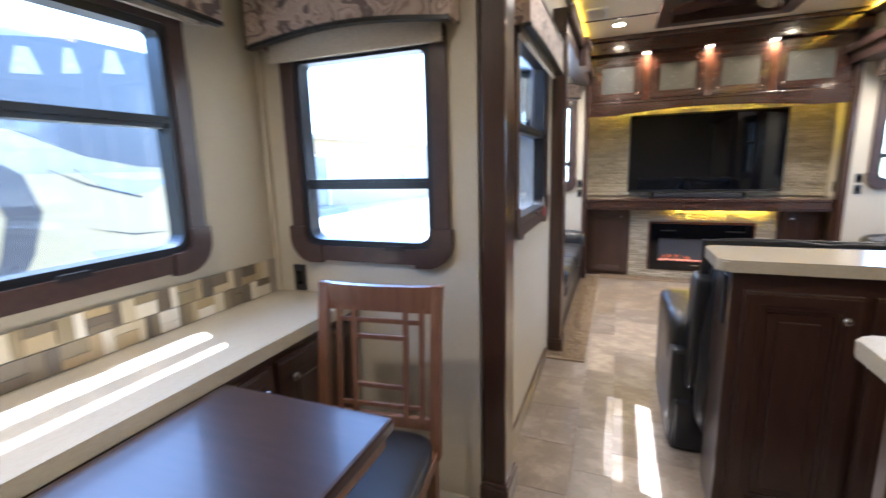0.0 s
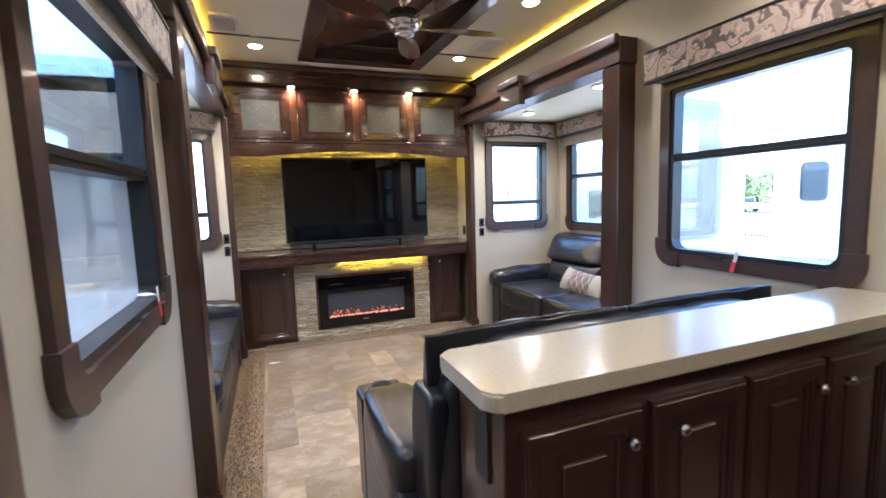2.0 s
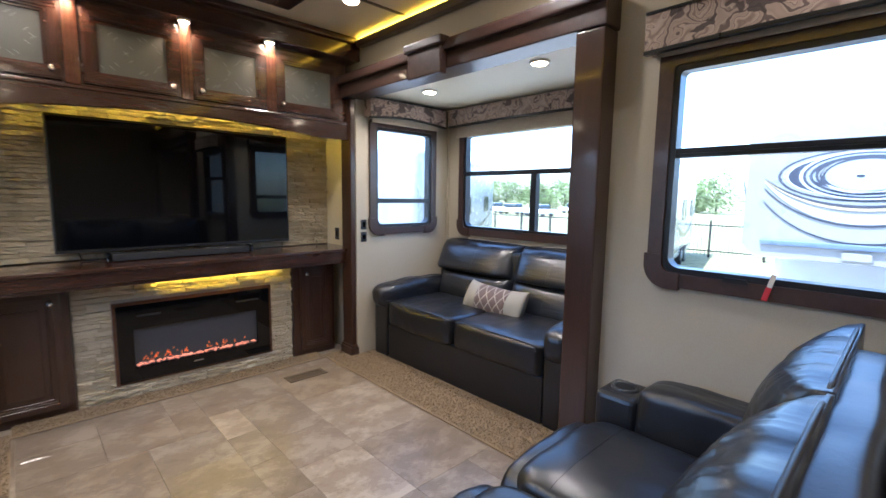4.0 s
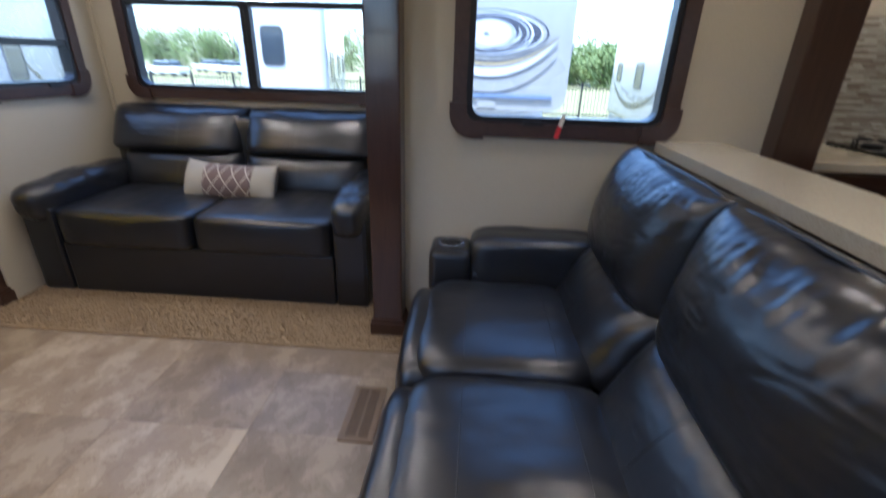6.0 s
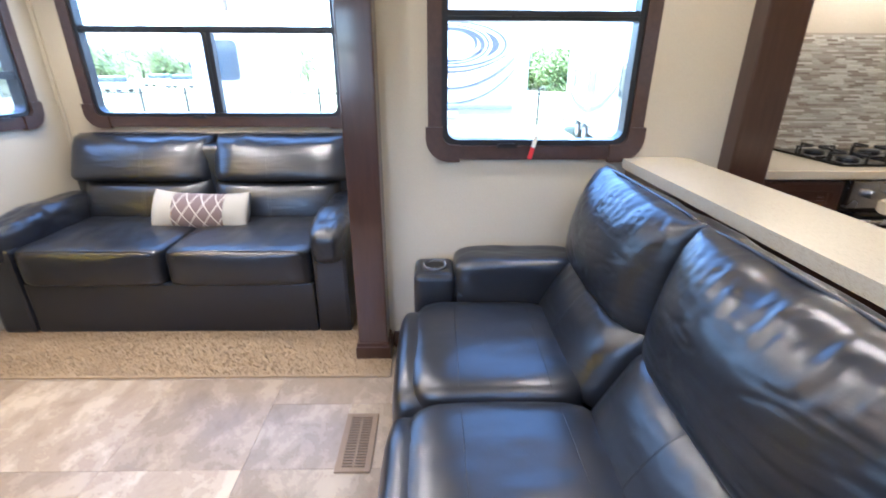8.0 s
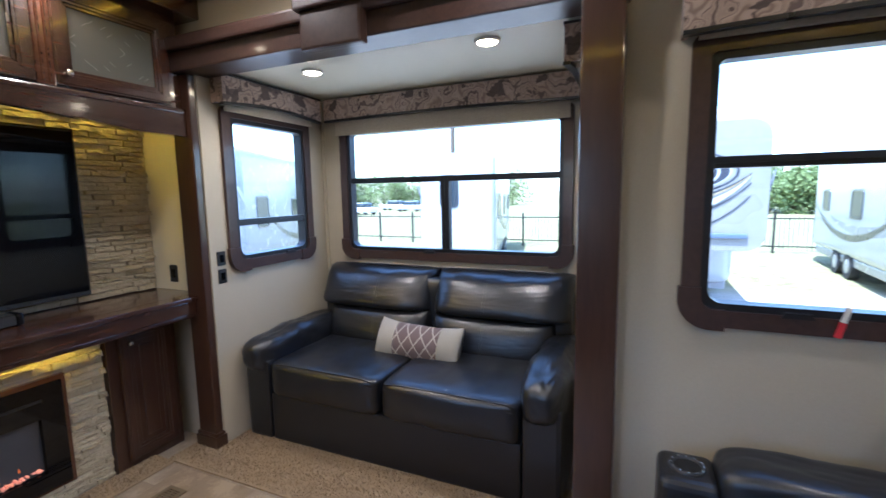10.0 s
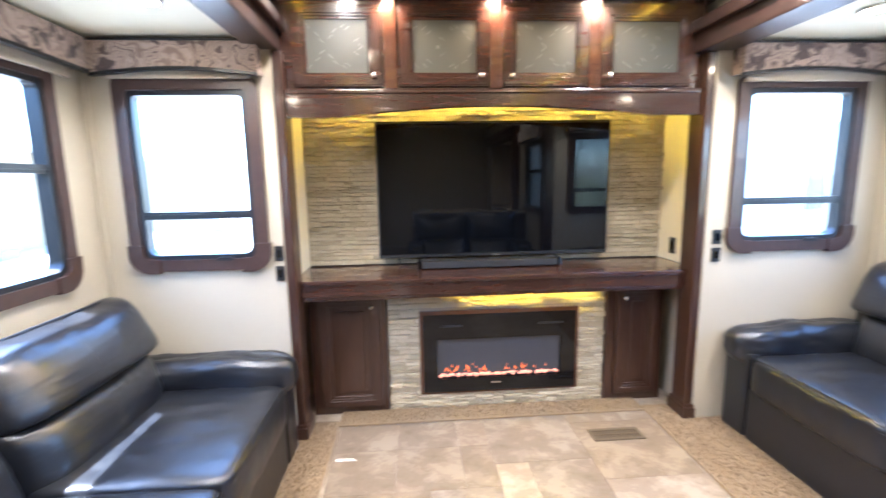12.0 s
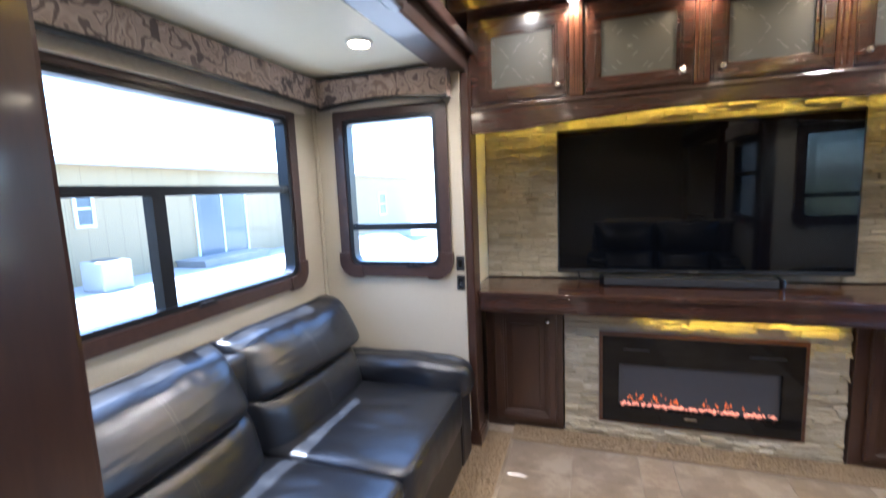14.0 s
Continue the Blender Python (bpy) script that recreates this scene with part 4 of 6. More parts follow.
for xx in (2.71, 3.25, 3.768):
    bm = box(bmesh.new(), xx - 0.032, xx + 0.032, UF - 0.022, UF, 1.885, 2.333, 0.006)
    for q in (-0.012, 0.012):
        tube(bm, (xx + q, UF - 0.022, 1.9), (xx + q, UF - 0.022, 2.33), 0.006, n=8)
    part("pilaster", bm, CHERRY, up, "fluted reddish pilaster")
soffit = box(bmesh.new(), XL + 0.003, XR - 0.003, 7.035, YN - 0.004, 2.336, H - 0.003, 0.006)
box(soffit, XL + 0.004, XR - 0.004, 7.008, 7.035, 2.45, H - 0.003, 0.010)
tagged(part("trim_soffit", soffit, ESPX), "dark wood soffit beam above the overhead cabinet", "trim", "", "structure")
tagged(part("led_strip", blk(2.25, 4.30, 7.47, 7.482, 1.950, 1.962), LEDS), "amber LED strip light under the overhead cabinet", "light strip")
tagged(part("led_strip", blk(3.05, 3.90, 7.31, 7.320, 0.761, 0.770), LEDS), "amber LED strip light under the mantel shelf", "light strip")


def puck(name, at, r, label, power=None, group="", tint=(1.0, 0.83, 0.64)):
    root = thing(name, at, 0, label, "lamp", group)
    part("bezel", lathe(bmesh.new(), [(r, 0.0), (r * 1.02, -0.004), (r * 0.92, -0.012), (r * 0.8, -0.012), (r * 0.78, -0.004)], n=28), WHITEP, root, "white bezel", True)
    part("lens", lathe(bmesh.new(), [(r * 0.79, -0.006), (r * 0.7, -0.014), (r * 0.35, -0.019), (0.001, -0.020)], n=28), CANG, root, "warm glowing lens", True)
    if power:
        lamp = new("lamp_light", bpy.data.lights.new("lamp_light", "SPOT"))
        lamp.data.energy, lamp.data.spot_size, lamp.data.spot_blend, lamp.data.shadow_soft_size = power, radians(150), 0.6, 0.04
        lamp.data.color = tint
        lamp.matrix_basis = pose(at[0], at[1], at[2] - 0.03)
    return root


for xx in (2.70, 3.24, 3.75):
    puck("puck_light", (xx, 7.072, 2.335), 0.034, "small warm puck light under the soffit", 2.0, "soffit puck lights", (1.0, 0.66, 0.36))
for x, y in ((2.44, 6.60), (4.01, 6.47), (4.0, 5.36), (2.44, 5.40), (2.44, 3.9), (4.03, 3.9), (2.44, 2.5), (4.03, 2.5), (3.25, 1.5)):
    puck("ceiling_lamp", (x, y, H - 0.001), 0.058, "round warm recessed ceiling lamp", 3.4 if y > 3 else 1.3, "main ceiling lamps")
for x, y in ((4.74, 6.57), (4.69, 5.56), (1.84, 6.55), (1.84, 5.55), (1.6, 2.4), (4.76, 2.6)):
    puck("ceiling_lamp", (x, y, HS - 0.001), 0.058, "round warm recessed slide-out ceiling lamp", 3.6 if y > 3 else 2.4, "slide-out ceiling lamps")


# ---- vents, switches, outlets ----
def grille(name, x, y, z, lx, ly, mat, label, down=False):
    root = thing(name, (x, y, z), 0, label, "vent")
    s = -1 if down else 1
    zz = lambda a: (min(0, s * a), max(0, s * a))
    bm = bmesh.new()
    for a in ((-lx / 2, lx / 2, -ly / 2, -ly / 2 + 0.022), (-lx / 2, lx / 2, ly / 2 - 0.022, ly / 2), (-lx / 2, -lx / 2 + 0.022, -ly / 2 + 0.022, ly / 2 - 0.022), (lx / 2 - 0.022, lx / 2, -ly / 2 + 0.022, ly / 2 - 0.022)):
        box(bm, *a, *zz(0.006), 0.001)
    part("frame", bm, mat, root)
    part("backing", blk(-lx / 2 + 0.02, lx / 2 - 0.02, -ly / 2 + 0.02, ly / 2 - 0.02, *zz(0.0012)), plain("vent_shadow", (0.05, 0.042, 0.035), 0.7), root)
    k = int((lx - 0.05) / 0.013)
    me = None
    for i in range(k):
        cx = -lx / 2 + 0.03 + (lx - 0.06) * i / (k - 1)
        if me is None:
            ob = part("slat", blk(-0.003, 0.003, -ly / 2 + 0.022, ly / 2 - 0.022, *zz(0.005)), mat, root)
            me = ob.data
        else:
            ob = new("slat", me)
            ob.parent = root
        ob.location = (cx, 0, 0)
    part("spine", blk(-lx / 2 + 0.02, lx / 2 - 0.02, -0.004, 0.004, *zz(0.0055)), mat, root)
    return root


# This register's brown is darkened to hold the shade it lies in.
grille("floor_vent", 3.90, 6.955, 0.0005, 0.285, 0.115, plain("shaded_brown_register", (0.10, 0.075, 0.048), 0.45), "brown metal floor register set in the tiles, its shade put into the colour")
grille("floor_vent", 3.803, 5.041, 0.0005, 0.287, 0.127, BRONZE, "bronze floor register by the loveseat")
for x, y in ((2.27, 6.20), (4.09, 6.11)):
    root = thing("ceiling_vent", (x, y, H - 0.001), 0, "white square ceiling air vent", "vent", "ceiling vents")
    part("frame", ring(bmesh.new(), rounded(-0.10, 0.10, -0.10, 0.10, 0.03, 0.03, 5), rounded(-0.07, 0.07, -0.07, 0.07, 0.02, 0.02, 5), 0.016, Matrix.Diagonal((1, 1, -1, 1))), WHITEP, root)
    part("backing", blk(-0.072, 0.072, -0.072, 0.072, -0.002, -0.0005), PLASTIC, root)
    for i in range(6):
        part("slat", blk(-0.07, 0.07, -0.06 + i * 0.024 - 0.005, -0.06 + i * 0.024 + 0.005, -0.012, -0.004), WHITEP, root)
    root.scale = (0.85, 1.45, 1.0)


def switch(axis, at, face, u, v, label, w=0.032, h=0.055):
    m = wall_frame(axis, at, face)
    root = thing("wall_switch", (0, 0, 0), 0, label, "switch", "black wall switches")
    part("plate", prism(bmesh.new(), rounded(u - w, u + w, v - h, v + h, 0.006, 0.006, 4), 0.006, m), PLASTIC, root)
    part("rocker", prism(bmesh.new(), [(u - w * 0.45, v - h * 0.5), (u + w * 0.45, v - h * 0.5), (u + w * 0.45, v + h * 0.5), (u - w * 0.45, v + h * 0.5)], 0.011, m), SCREEN, root)


switch("y", YE, -1, 4.475, 1.085, "black rocker switch on the end wall", 0.026, 0.04)
switch("y", YE, -1, 4.475, 0.985, "black outlet plate on the end wall", 0.026, 0.04)
switch("y", YE, -1, 2.105, 1.06, "black rocker switch on the end wall", 0.022, 0.04)
switch("y", YE, -1, 2.105, 0.955, "black outlet plate on the end wall", 0.022, 0.04)
switch("x", 4.433, -1, 7.40, 0.99, "black outlet plate on the niche side", 0.03, 0.05)
switch("y", DY, -1, 1.265, 0.845, "dark blue-black outlet on the dinette wall", 0.03, 0.055)


# ---- sofas ----
def back_pad(y0, y1, z0, z1, xb0, xb1, t0, t1, bulge, gather, seed, n=26, edge_power=0.42):
    """An upright cushion with crisp edges: its back leans from xb0 to xb1, its thickness goes from t0 to t1, its face swells and gathers at the edges."""
    bm = bmesh.new()
    grids = []
    for side in (0, 1):
        g = []
        for j in range(n + 1):
            v = j / n
            col = []
            for i in range(n + 1):
                u = i / n
                uu, vv = 2 * u - 1, 2 * v - 1
                rim = (1 - abs(uu) ** 6) * (1 - abs(vv) ** 6)
                x = xb0 + (xb1 - xb0) * v
                z = z0 + (z1 - z0) * v
                y = y0 + (y1 - y0) * u
                if side:
                    x += 0.012 + (t0 + (t1 - t0) * v) * max(rim, 0) ** edge_power + bulge * (1 - uu * uu) * (1 - vv * vv)
                    edge = max(0.0, 1 - (1 - v) * 3.2) + 0.6 * max(0.0, 1 - v * 5) + 0.35 * max(0.0, abs(uu) * 4 - 3)
                    s = Vector((u * (y1 - y0) * 26 + 1.5 * noise.noise(Vector((v * 3, seed, 0))), v * 2.2, seed))
                    fold = 1 - abs(noise.noise(s)) * 2.6
                    x -= gather * edge * (max(fold, 0) ** 2 + 0.35 * noise.noise(s * 2.3)) * max(rim, 0) ** 0.3
                    x += gather * 0.2 * noise.noise(Vector((u * 3.1, v * 3.7, seed + 7))) * max(rim, 0)
                    pull = max(0.0, 1 - abs(noise.noise(Vector((uu * 1.7 + vv * 2.1, vv * 5.5 - uu * 1.3, seed + 3)))) * 9)
                    x -= gather * 0.16 * pull * max(rim, 0)
                z += 0.010 * noise.noise(Vector((u * 6, seed, 3))) * (v > 0.9)
                col.append(bm.verts.new((x, y, z)))
            g.append(col)
        grids.append(g)
    for g in grids:
        for j in range(n):
            for i in range(n):
                bm.faces.new((g[j][i], g[j][i + 1], g[j + 1][i + 1], g[j + 1][i]))
    a, b = grids
    loop = [(0, i) for i in range(n)] + [(j, n) for j in range(n)] + [(n, i) for i in range(n, 0, -1)] + [(j, 0) for j in range(n, 0, -1)]
    for (j, i), (k, l) in zip(loop, loop[1:] + loop[:1]):
        bm.faces.new((a[j][i], a[k][l], b[k][l], b[j][i]))
    return bm


def sofa(at, turn, label, L=1.84, D=0.87):
    root = thing("sofa", at, turn, label, "sofa", "leather sofas")
    yi = L / 2 - 0.185
    part("base", blk(0.03, D - 0.025, -yi, yi, 0.0, 0.285, 0.012), LEATHER, root, "black leather front panel")
    part("back_frame", sof(0.0, 0.17, -L / 2 + 0.06, L / 2 - 0.06, 0.0, 0.875, 10, 8), LEATHER, root, "", True)
    for s in (-1, 1):
        y0, y1 = sorted((0.004 * s, yi * s))
        part("seat_cushion", sof(0.20, D, y0, y1, 0.275, 0.475, 11.0, 34, 0.05, 0.008, 3.0 + s), LEATHER, root, "", True)
        lum = back_pad(y0 * 1.06, y1 * 1.06, 0.43, 0.685, 0.14, 0.09, 0.18, 0.16, 0.025, 0.010, 8.0 + s, 44, 0.36)
        ym = (y0 + y1) / 2
        top_stitch(lum, (0.9, ym, 0.47), (0.9, ym, 0.665), (-1, 0, 0), root)
        part("lumbar_cushion", lum, LEATHER, root, "", True)
        bck = back_pad(y0 * 1.17, y1 * 1.17, 0.66, 0.925, 0.09, 0.01, 0.20, 0.14, 0.03, 0.010, 12.0 + s, 44, 0.36)
        top_stitch(bck, (0.9, ym, 0.70), (0.9, ym, 0.905), (-1, 0, 0), root)
        part("back_cushion", bck, LEATHER, root, "", True)
        a0, a1 = sorted((yi * s, (L / 2) * s))
        part("arm_panel", blk(0.02, D - 0.018, a0 + 0.006, a1 - 0.006, 0.0, 0.47, 0.02), LEATHER, root)
        part("arm_roll", sof(0.02, D + 0.022, a0 - (0.02 if s > 0 else 0.025), a1 + 0.0, 0.375, 0.60, 3.8, 26, 0.0, 0.024, 20.0 + s, 0.0, 9.5), LEATHER, root, "padded rolled leather arm", True)
        curve_tube("piping", [(D - 0.012, y0 + 0.03 + (y1 - y0 - 0.06) * i / 12, 0.470 - 0.012 * abs(i / 6 - 1) ** 8) for i in range(13)], 0.0045, LEATHER, root)
        curve_tube("piping", [(0.035, (y0 + (y1 - y0) * i / 12) * 1.16, 0.928 - 0.012 * abs(i / 6 - 1) ** 8) for i in range(13)], 0.006, LEATHER, root)
        part("seam", blk(D - 0.002, D + 0.001, y0 + 0.03, y1 - 0.03, 0.435, 0.438, 0.001), PLASTIC, root)
    return root


sofa((EX - 0.015, 6.105, 0.012), 180, "black leather two-cushion sofa under the wide window")
sofa((WX + 0.045, 6.105, 0.0), 0, "sunlit black leather two-cushion sofa under the wide window").scale = (1, 1, 0.955)

pil = thing("throw_pillow", (4.975, 6.085, 0.556), 180, "cream throw pillow with brown diamond centre panel", "pillow")
pm = pose(0, 0, 0, -2, 0, 0) @ pose(0, 0, 0, 0, -28, 0)


def pillow_piece(y0, y1, mat, lab):
    bm = bmesh.new()
    ny, nt = 14, 24
    for i in range(ny + 1):
        y = y0 + (y1 - y0) * i / ny
        e = 1 - (abs(y) / 0.275) ** 4
        th = 0.012 + 0.055 * max(e, 0) ** 0.6
        hh = 0.100 + 0.022 * (abs(y) / 0.265) ** 3
        for j in range(nt):
            a = 2 * math.pi * j / nt
            ca, sa = math.cos(a), math.sin(a)
            r = (abs(ca) ** 3 + abs(sa) ** 3) ** (-1 / 3)
            z = sa * hh * min(r, 1.15)
            x = ca * th * min(r, 1.0) * (1 - 0.55 * min(1, abs(z) / 0.115) ** 3)
            bm.verts.new(pm @ Vector((x, y, z)))
    bm.verts.ensure_lookup_table()
    for i in range(ny):
        for j in range(nt):
            bm.faces.new([bm.verts[k] for k in (i * nt + j, i * nt + (j + 1) % nt, (i + 1) * nt + (j + 1) % nt, (i + 1) * nt + j)])
    bm.faces.new([bm.verts[j] for j in range(nt)])
    bm.faces.new([bm.verts[ny * nt + j] for j in range(nt)][::-1])
    part("panel", bm, mat, pil, lab, True)


pillow_piece(-0.265, -0.143, CREAM, "cream end panel")
pillow_piece(-0.142, 0.142, DIAMOND, "brown diamond-lattice centre panel")
pillow_piece(0.143, 0.265, CREAM, "cream end panel")


# ---- recliner loveseat ----
def loveseat(at, turn):
    root = thing("recliner_loveseat", at, turn, "black leather reclining loveseat with cup-holder arms", "loveseat")
    W, ya = 0.795, 0.585
    part("base", blk(0.06, 0.79, -W + 0.02, W - 0.02, 0.0, 0.24, 0.02), LEATHER, root)
    part("back_shell", sof(-0.03, 0.10, -W + 0.095, W - 0.095, 0.05, 0.945, 6, 20, 0.0, 0.014, 3.0), LEATHER, root, "", True)
    for s in (-1, 1):
        y0, y1 = sorted((0.003 * s, ya * s))
        seat = sof(0.28, 0.825, y0, y1, 0.20, 0.455, 6.0, 34, 0.07, 0.005, 31 + s)
        stitch(seat, (0.675, y0 + 0.03, 0.7), (0.675, y1 - 0.03, 0.7), (0, 0, -1), root)
        stitch(seat, (0.40, y0 + 0.03, 0.7), (0.40, y1 - 0.03, 0.7), (0, 0, -1), root)
        part("seat_cushion", seat, LEATHER, root, "", True)
        part("footrest", sof(0.745, 0.885, y0 + 0.004, y1 - 0.004, 0.045, 0.43, 4.6, 14, 0.05, 0.006, 35 + s), LEATHER, root, "padded leather footrest panel", True)
        lum = back_pad(y0 * 1.10, y1 * 1.10, 0.36, 0.64, 0.20, 0.06, 0.15, 0.14, 0.02, 0.009, 41 + s, 44, 0.38)
        stitch(lum, (0.9, (y0 + y1) * 0.55, 0.39), (0.9, (y0 + y1) * 0.55, 0.62), (-1, 0, 0), root)
        part("lumbar_cushion", lum, LEATHER, root, "", True)
        bck = back_pad(y0 * 1.215, y1 * 1.215, 0.585, 0.965, 0.05, 0.06, 0.17, 0.085, 0.055, 0.015, 51 + s, 64, 0.40)
        yo = s * ya * 1.215 - s * 0.055
        stitch(bck, (0.9, yo, 0.62), (0.9, yo, 0.94), (-1, 0, 0), root, 30)
        part("back_cushion", bck, LEATHER, root, "plump gathered leather back cushion", True)
        curve_tube("piping", [(0.072, (y0 + (y1 - y0) * i / 10) * 1.205, 0.966 - 0.014 * abs(i / 5 - 1) ** 6) for i in range(11)], 0.006, PLASTIC, root, "black welt piping")
        a0, a1 = sorted((ya * s, W * s))
        part("side_wing", sof(0.03, 0.20, *sorted(((W - 0.125) * s, (W - 0.06) * s)), 0.30, 0.82, 7, 14, 0, 0.003, 70 + s, -0.10), LEATHER, root, "leather back wing", True)
        part("arm_panel", blk(0.08, 0.66, a0 + 0.006, a1 - 0.004, 0.02, 0.47, 0.02), LEATHER, root)
        part("arm_pad", sof(0.13, 0.672, a0 - 0.004, a1 + 0.004, 0.34, 0.606, 6.0, 28, 0.0, 0.007, 61 + s), LEATHER, root, "padded leather arm top", True)
        cb = part("cup_block", blk(0.662, 0.835, a0 + 0.006, a1 - 0.006, 0.03, 0.545, 0.04, seg=5), LEATHER, root)
        yc = (a0 + a1) / 2
        part("cup_ring", lathe(bmesh.new(), [(0.056, 0.0), (0.056, 0.004), (0.052, 0.008), (0.043, 0.008), (0.041, 0.002)], (0.748, yc, 0.544), 32, None, False), PLASTIC, cb, "black cup-holder ring", True)
        # No hole is cut: a flat disc carries the well's inner shade as colour.
        part("cup_well_disc", lathe(bmesh.new(), [(0.0415, 0.0), (0.0415, 0.0015), (0.001, 0.0016)], (0.748, yc, 0.5445), 28), plain("well_shade_black", (0.002, 0.002, 0.002), 0.9), cb, "flat disc painted black for the shade inside the cup well")
        for k in range(12):
            a = 2 * math.pi * k / 12
            part("ring_stud", ball(bmesh.new(), (0.748 + 0.0475 * math.cos(a), yc + 0.0475 * math.sin(a), 0.5525), 0.0035, n=8), CHROME, cb)
    return root


loveseat((3.535, 4.0, 0.002), 90)


# ---- counter island behind the loveseat ----
def slab(bm, x0, x1, y0, y1, z0, z1, r):
    """A worktop with rounded corners and eased edges."""
    pts = rounded(x0, x1, y0, y1, r, r, 6)
    tmp = bmesh.new()
    prism(tmp, pts, z1 - z0, Matrix.Translation((0, 0, z0)))
    bmesh.ops.bevel(tmp, geom=[e for e in tmp.edges if abs(e.verts[0].co.z - e.verts[1].co.z) < 1e-6], offset=0.006, segments=2, affect="EDGES")
    me = bpy.data.meshes.new("tmp")
    tmp.to_mesh(me)
    tmp.free()
    bm.from_mesh(me)
    bpy.data.meshes.remove(me)
    return bm


isl = thing("island_cabinet", (0, 0, 0), 0, "dark espresso cabinet run with raised-panel doors", "cabinet")
part("body", blk(2.858, XR - 0.018, 3.688, 3.915, 0.0, 0.924, 0.004), ESP, isl)
im = wall_frame("y", 3.688, -1)
for a, b, k in ((2.895, 3.208, 3.162), (3.236, 3.548, 3.312), (3.562, 3.868, 3.830), (3.889, 4.212, 3.962)):
    raised_door(isl, im, a, b, 0.06, 0.862, (k, 0.790))
part("outlet", blk(2.851, 2.859, 3.75, 3.815, 0.715, 0.89, 0.003), PLASTIC, isl, "black pop-up power outlet")
tagged(part("worktop", slab(bmesh.new(), 2.808, XR - 0.002, 3.652, 3.938, 0.925, 0.965, 0.035), QUARTZ), "cream speckled quartz worktop on the island cabinet", "worktop")

kis = thing("kitchen_island", (0, 0, 0), 0, "dark wood kitchen island cabinet under a quartz top", "cabinet")
part("body", blk(3.04, 3.95, 2.25, 3.14, 0.0, 0.858, 0.004), ESP, kis)
km = wall_frame("x", 3.04, -1)
raised_door(kis, km, 2.70, 3.09, 0.06, 0.82, (2.745, 0.74))
raised_door(kis, km, 2.29, 2.68, 0.06, 0.82, (2.635, 0.74))
tagged(part("worktop", slab(bmesh.new(), 2.985, 4.0, 2.2, 3.20, 0.86, 0.90, 0.04), QUARTZ), "cream speckled quartz worktop on the kitchen island", "worktop")

# ---- kitchen slide-out ----
kc = thing("kitchen_cabinet", (0, 0, 0), 0, "dark espresso kitchen base cabinet beside the oven", "cabinet")
part("body", blk(4.50, KX - 0.003, 2.84, 3.355, 0.0, 0.858, 0.003), ESP, kc)
kx = wall_frame("x", 4.50, -1)
raised_door(kc, kx, 2.865, 3.335, 0.70, 0.845, (3.10, 0.772))
raised_door(kc, kx, 2.865, 3.335, 0.05, 0.68, (2.92, 0.61))
tagged(part("worktop", blk(4.46, KX - 0.002, 1.102, 3.358, 0.86, 0.90, 0.005), QUARTZ), "cream quartz kitchen worktop with cooktop", "worktop")
ov = thing("oven", (0, 0, 0), 0, "stainless range oven with black glass door", "oven")
part("body", blk(4.50, KX - 0.01, 2.27, 2.835, 0.05, 0.855, 0.004), PLASTIC, ov)
part("control_panel", blk(4.475, 4.50, 2.28, 2.825, 0.72, 0.85, 0.004), STEEL, ov)
part("door", blk(4.475, 4.50, 2.28, 2.825, 0.15, 0.70, 0.006), SCREEN, ov)
part("handle", tube(bmesh.new(), (4.45, 2.32, 0.66), (4.45, 2.79, 0.66), 0.012), STEEL, ov)
for i in range(4):
    part("knob", tube(bmesh.new(), (4.475, 2.35 + i * 0.13, 0.79), (4.445, 2.35 + i * 0.13, 0.79), 0.02, 0.017), STEEL, ov)
ck = thing("cooktop", (4.78, 2.56, 0.9005), 0, "black gas cooktop with iron grates", "cooktop")
part("tray", blk(-0.24, 0.22, -0.29, 0.29, 0.0, 0.012, 0.004), SCREEN, ck)
for sx in (-0.11, 0.10):
    for sy in (-0.15, 0.15):
        bu = part("burner", lathe(bmesh.new(), [(0.045, 0.012), (0.045, 0.022), (0.03, 0.028), (0.001, 0.029)], (sx, sy, 0), 18), PLASTIC, ck)
        bm = bmesh.new()
        for k in range(4):
            d = Vector((math.cos(k * math.pi / 2), math.sin(k * math.pi / 2), 0))
            tube(bm, Vector((sx, sy, 0.042)) + d * 0.02, Vector((sx, sy, 0.042)) + d * 0.1, 0.006, n=6)
            tube(bm, Vector((sx, sy, 0.012)) + d * 0.1, Vector((sx, sy, 0.045)) + d * 0.1, 0.006, n=6)
        part("grate", bm, PLASTIC, ck)


def boxes_mesh(name, boxes, mat, parent, label):
    """Many small blocks in one mesh."""
    V, F = [], []
    for x0, x1, y0, y1, z0, z1 in boxes:
        b = len(V)
        V += [(x0, y0, z0), (x1, y0, z0), (x1, y1, z0), (x0, y1, z0), (x0, y0, z1), (x1, y0, z1), (x1, y1, z1), (x0, y1, z1)]
        F += [tuple(b + i for i in f) for f in ((0, 3, 2, 1), (4, 5, 6, 7), (0, 1, 5, 4), (1, 2, 6, 5), (2, 3, 7, 6), (3, 0, 4, 7))]
    me = bpy.data.meshes.new(name)
    me.from_pydata(V, [], F)
    me.materials.append(mat)
    ob = new(name, me)
    ob.parent = parent
    return tagged(ob, label, "", "", "stuff")


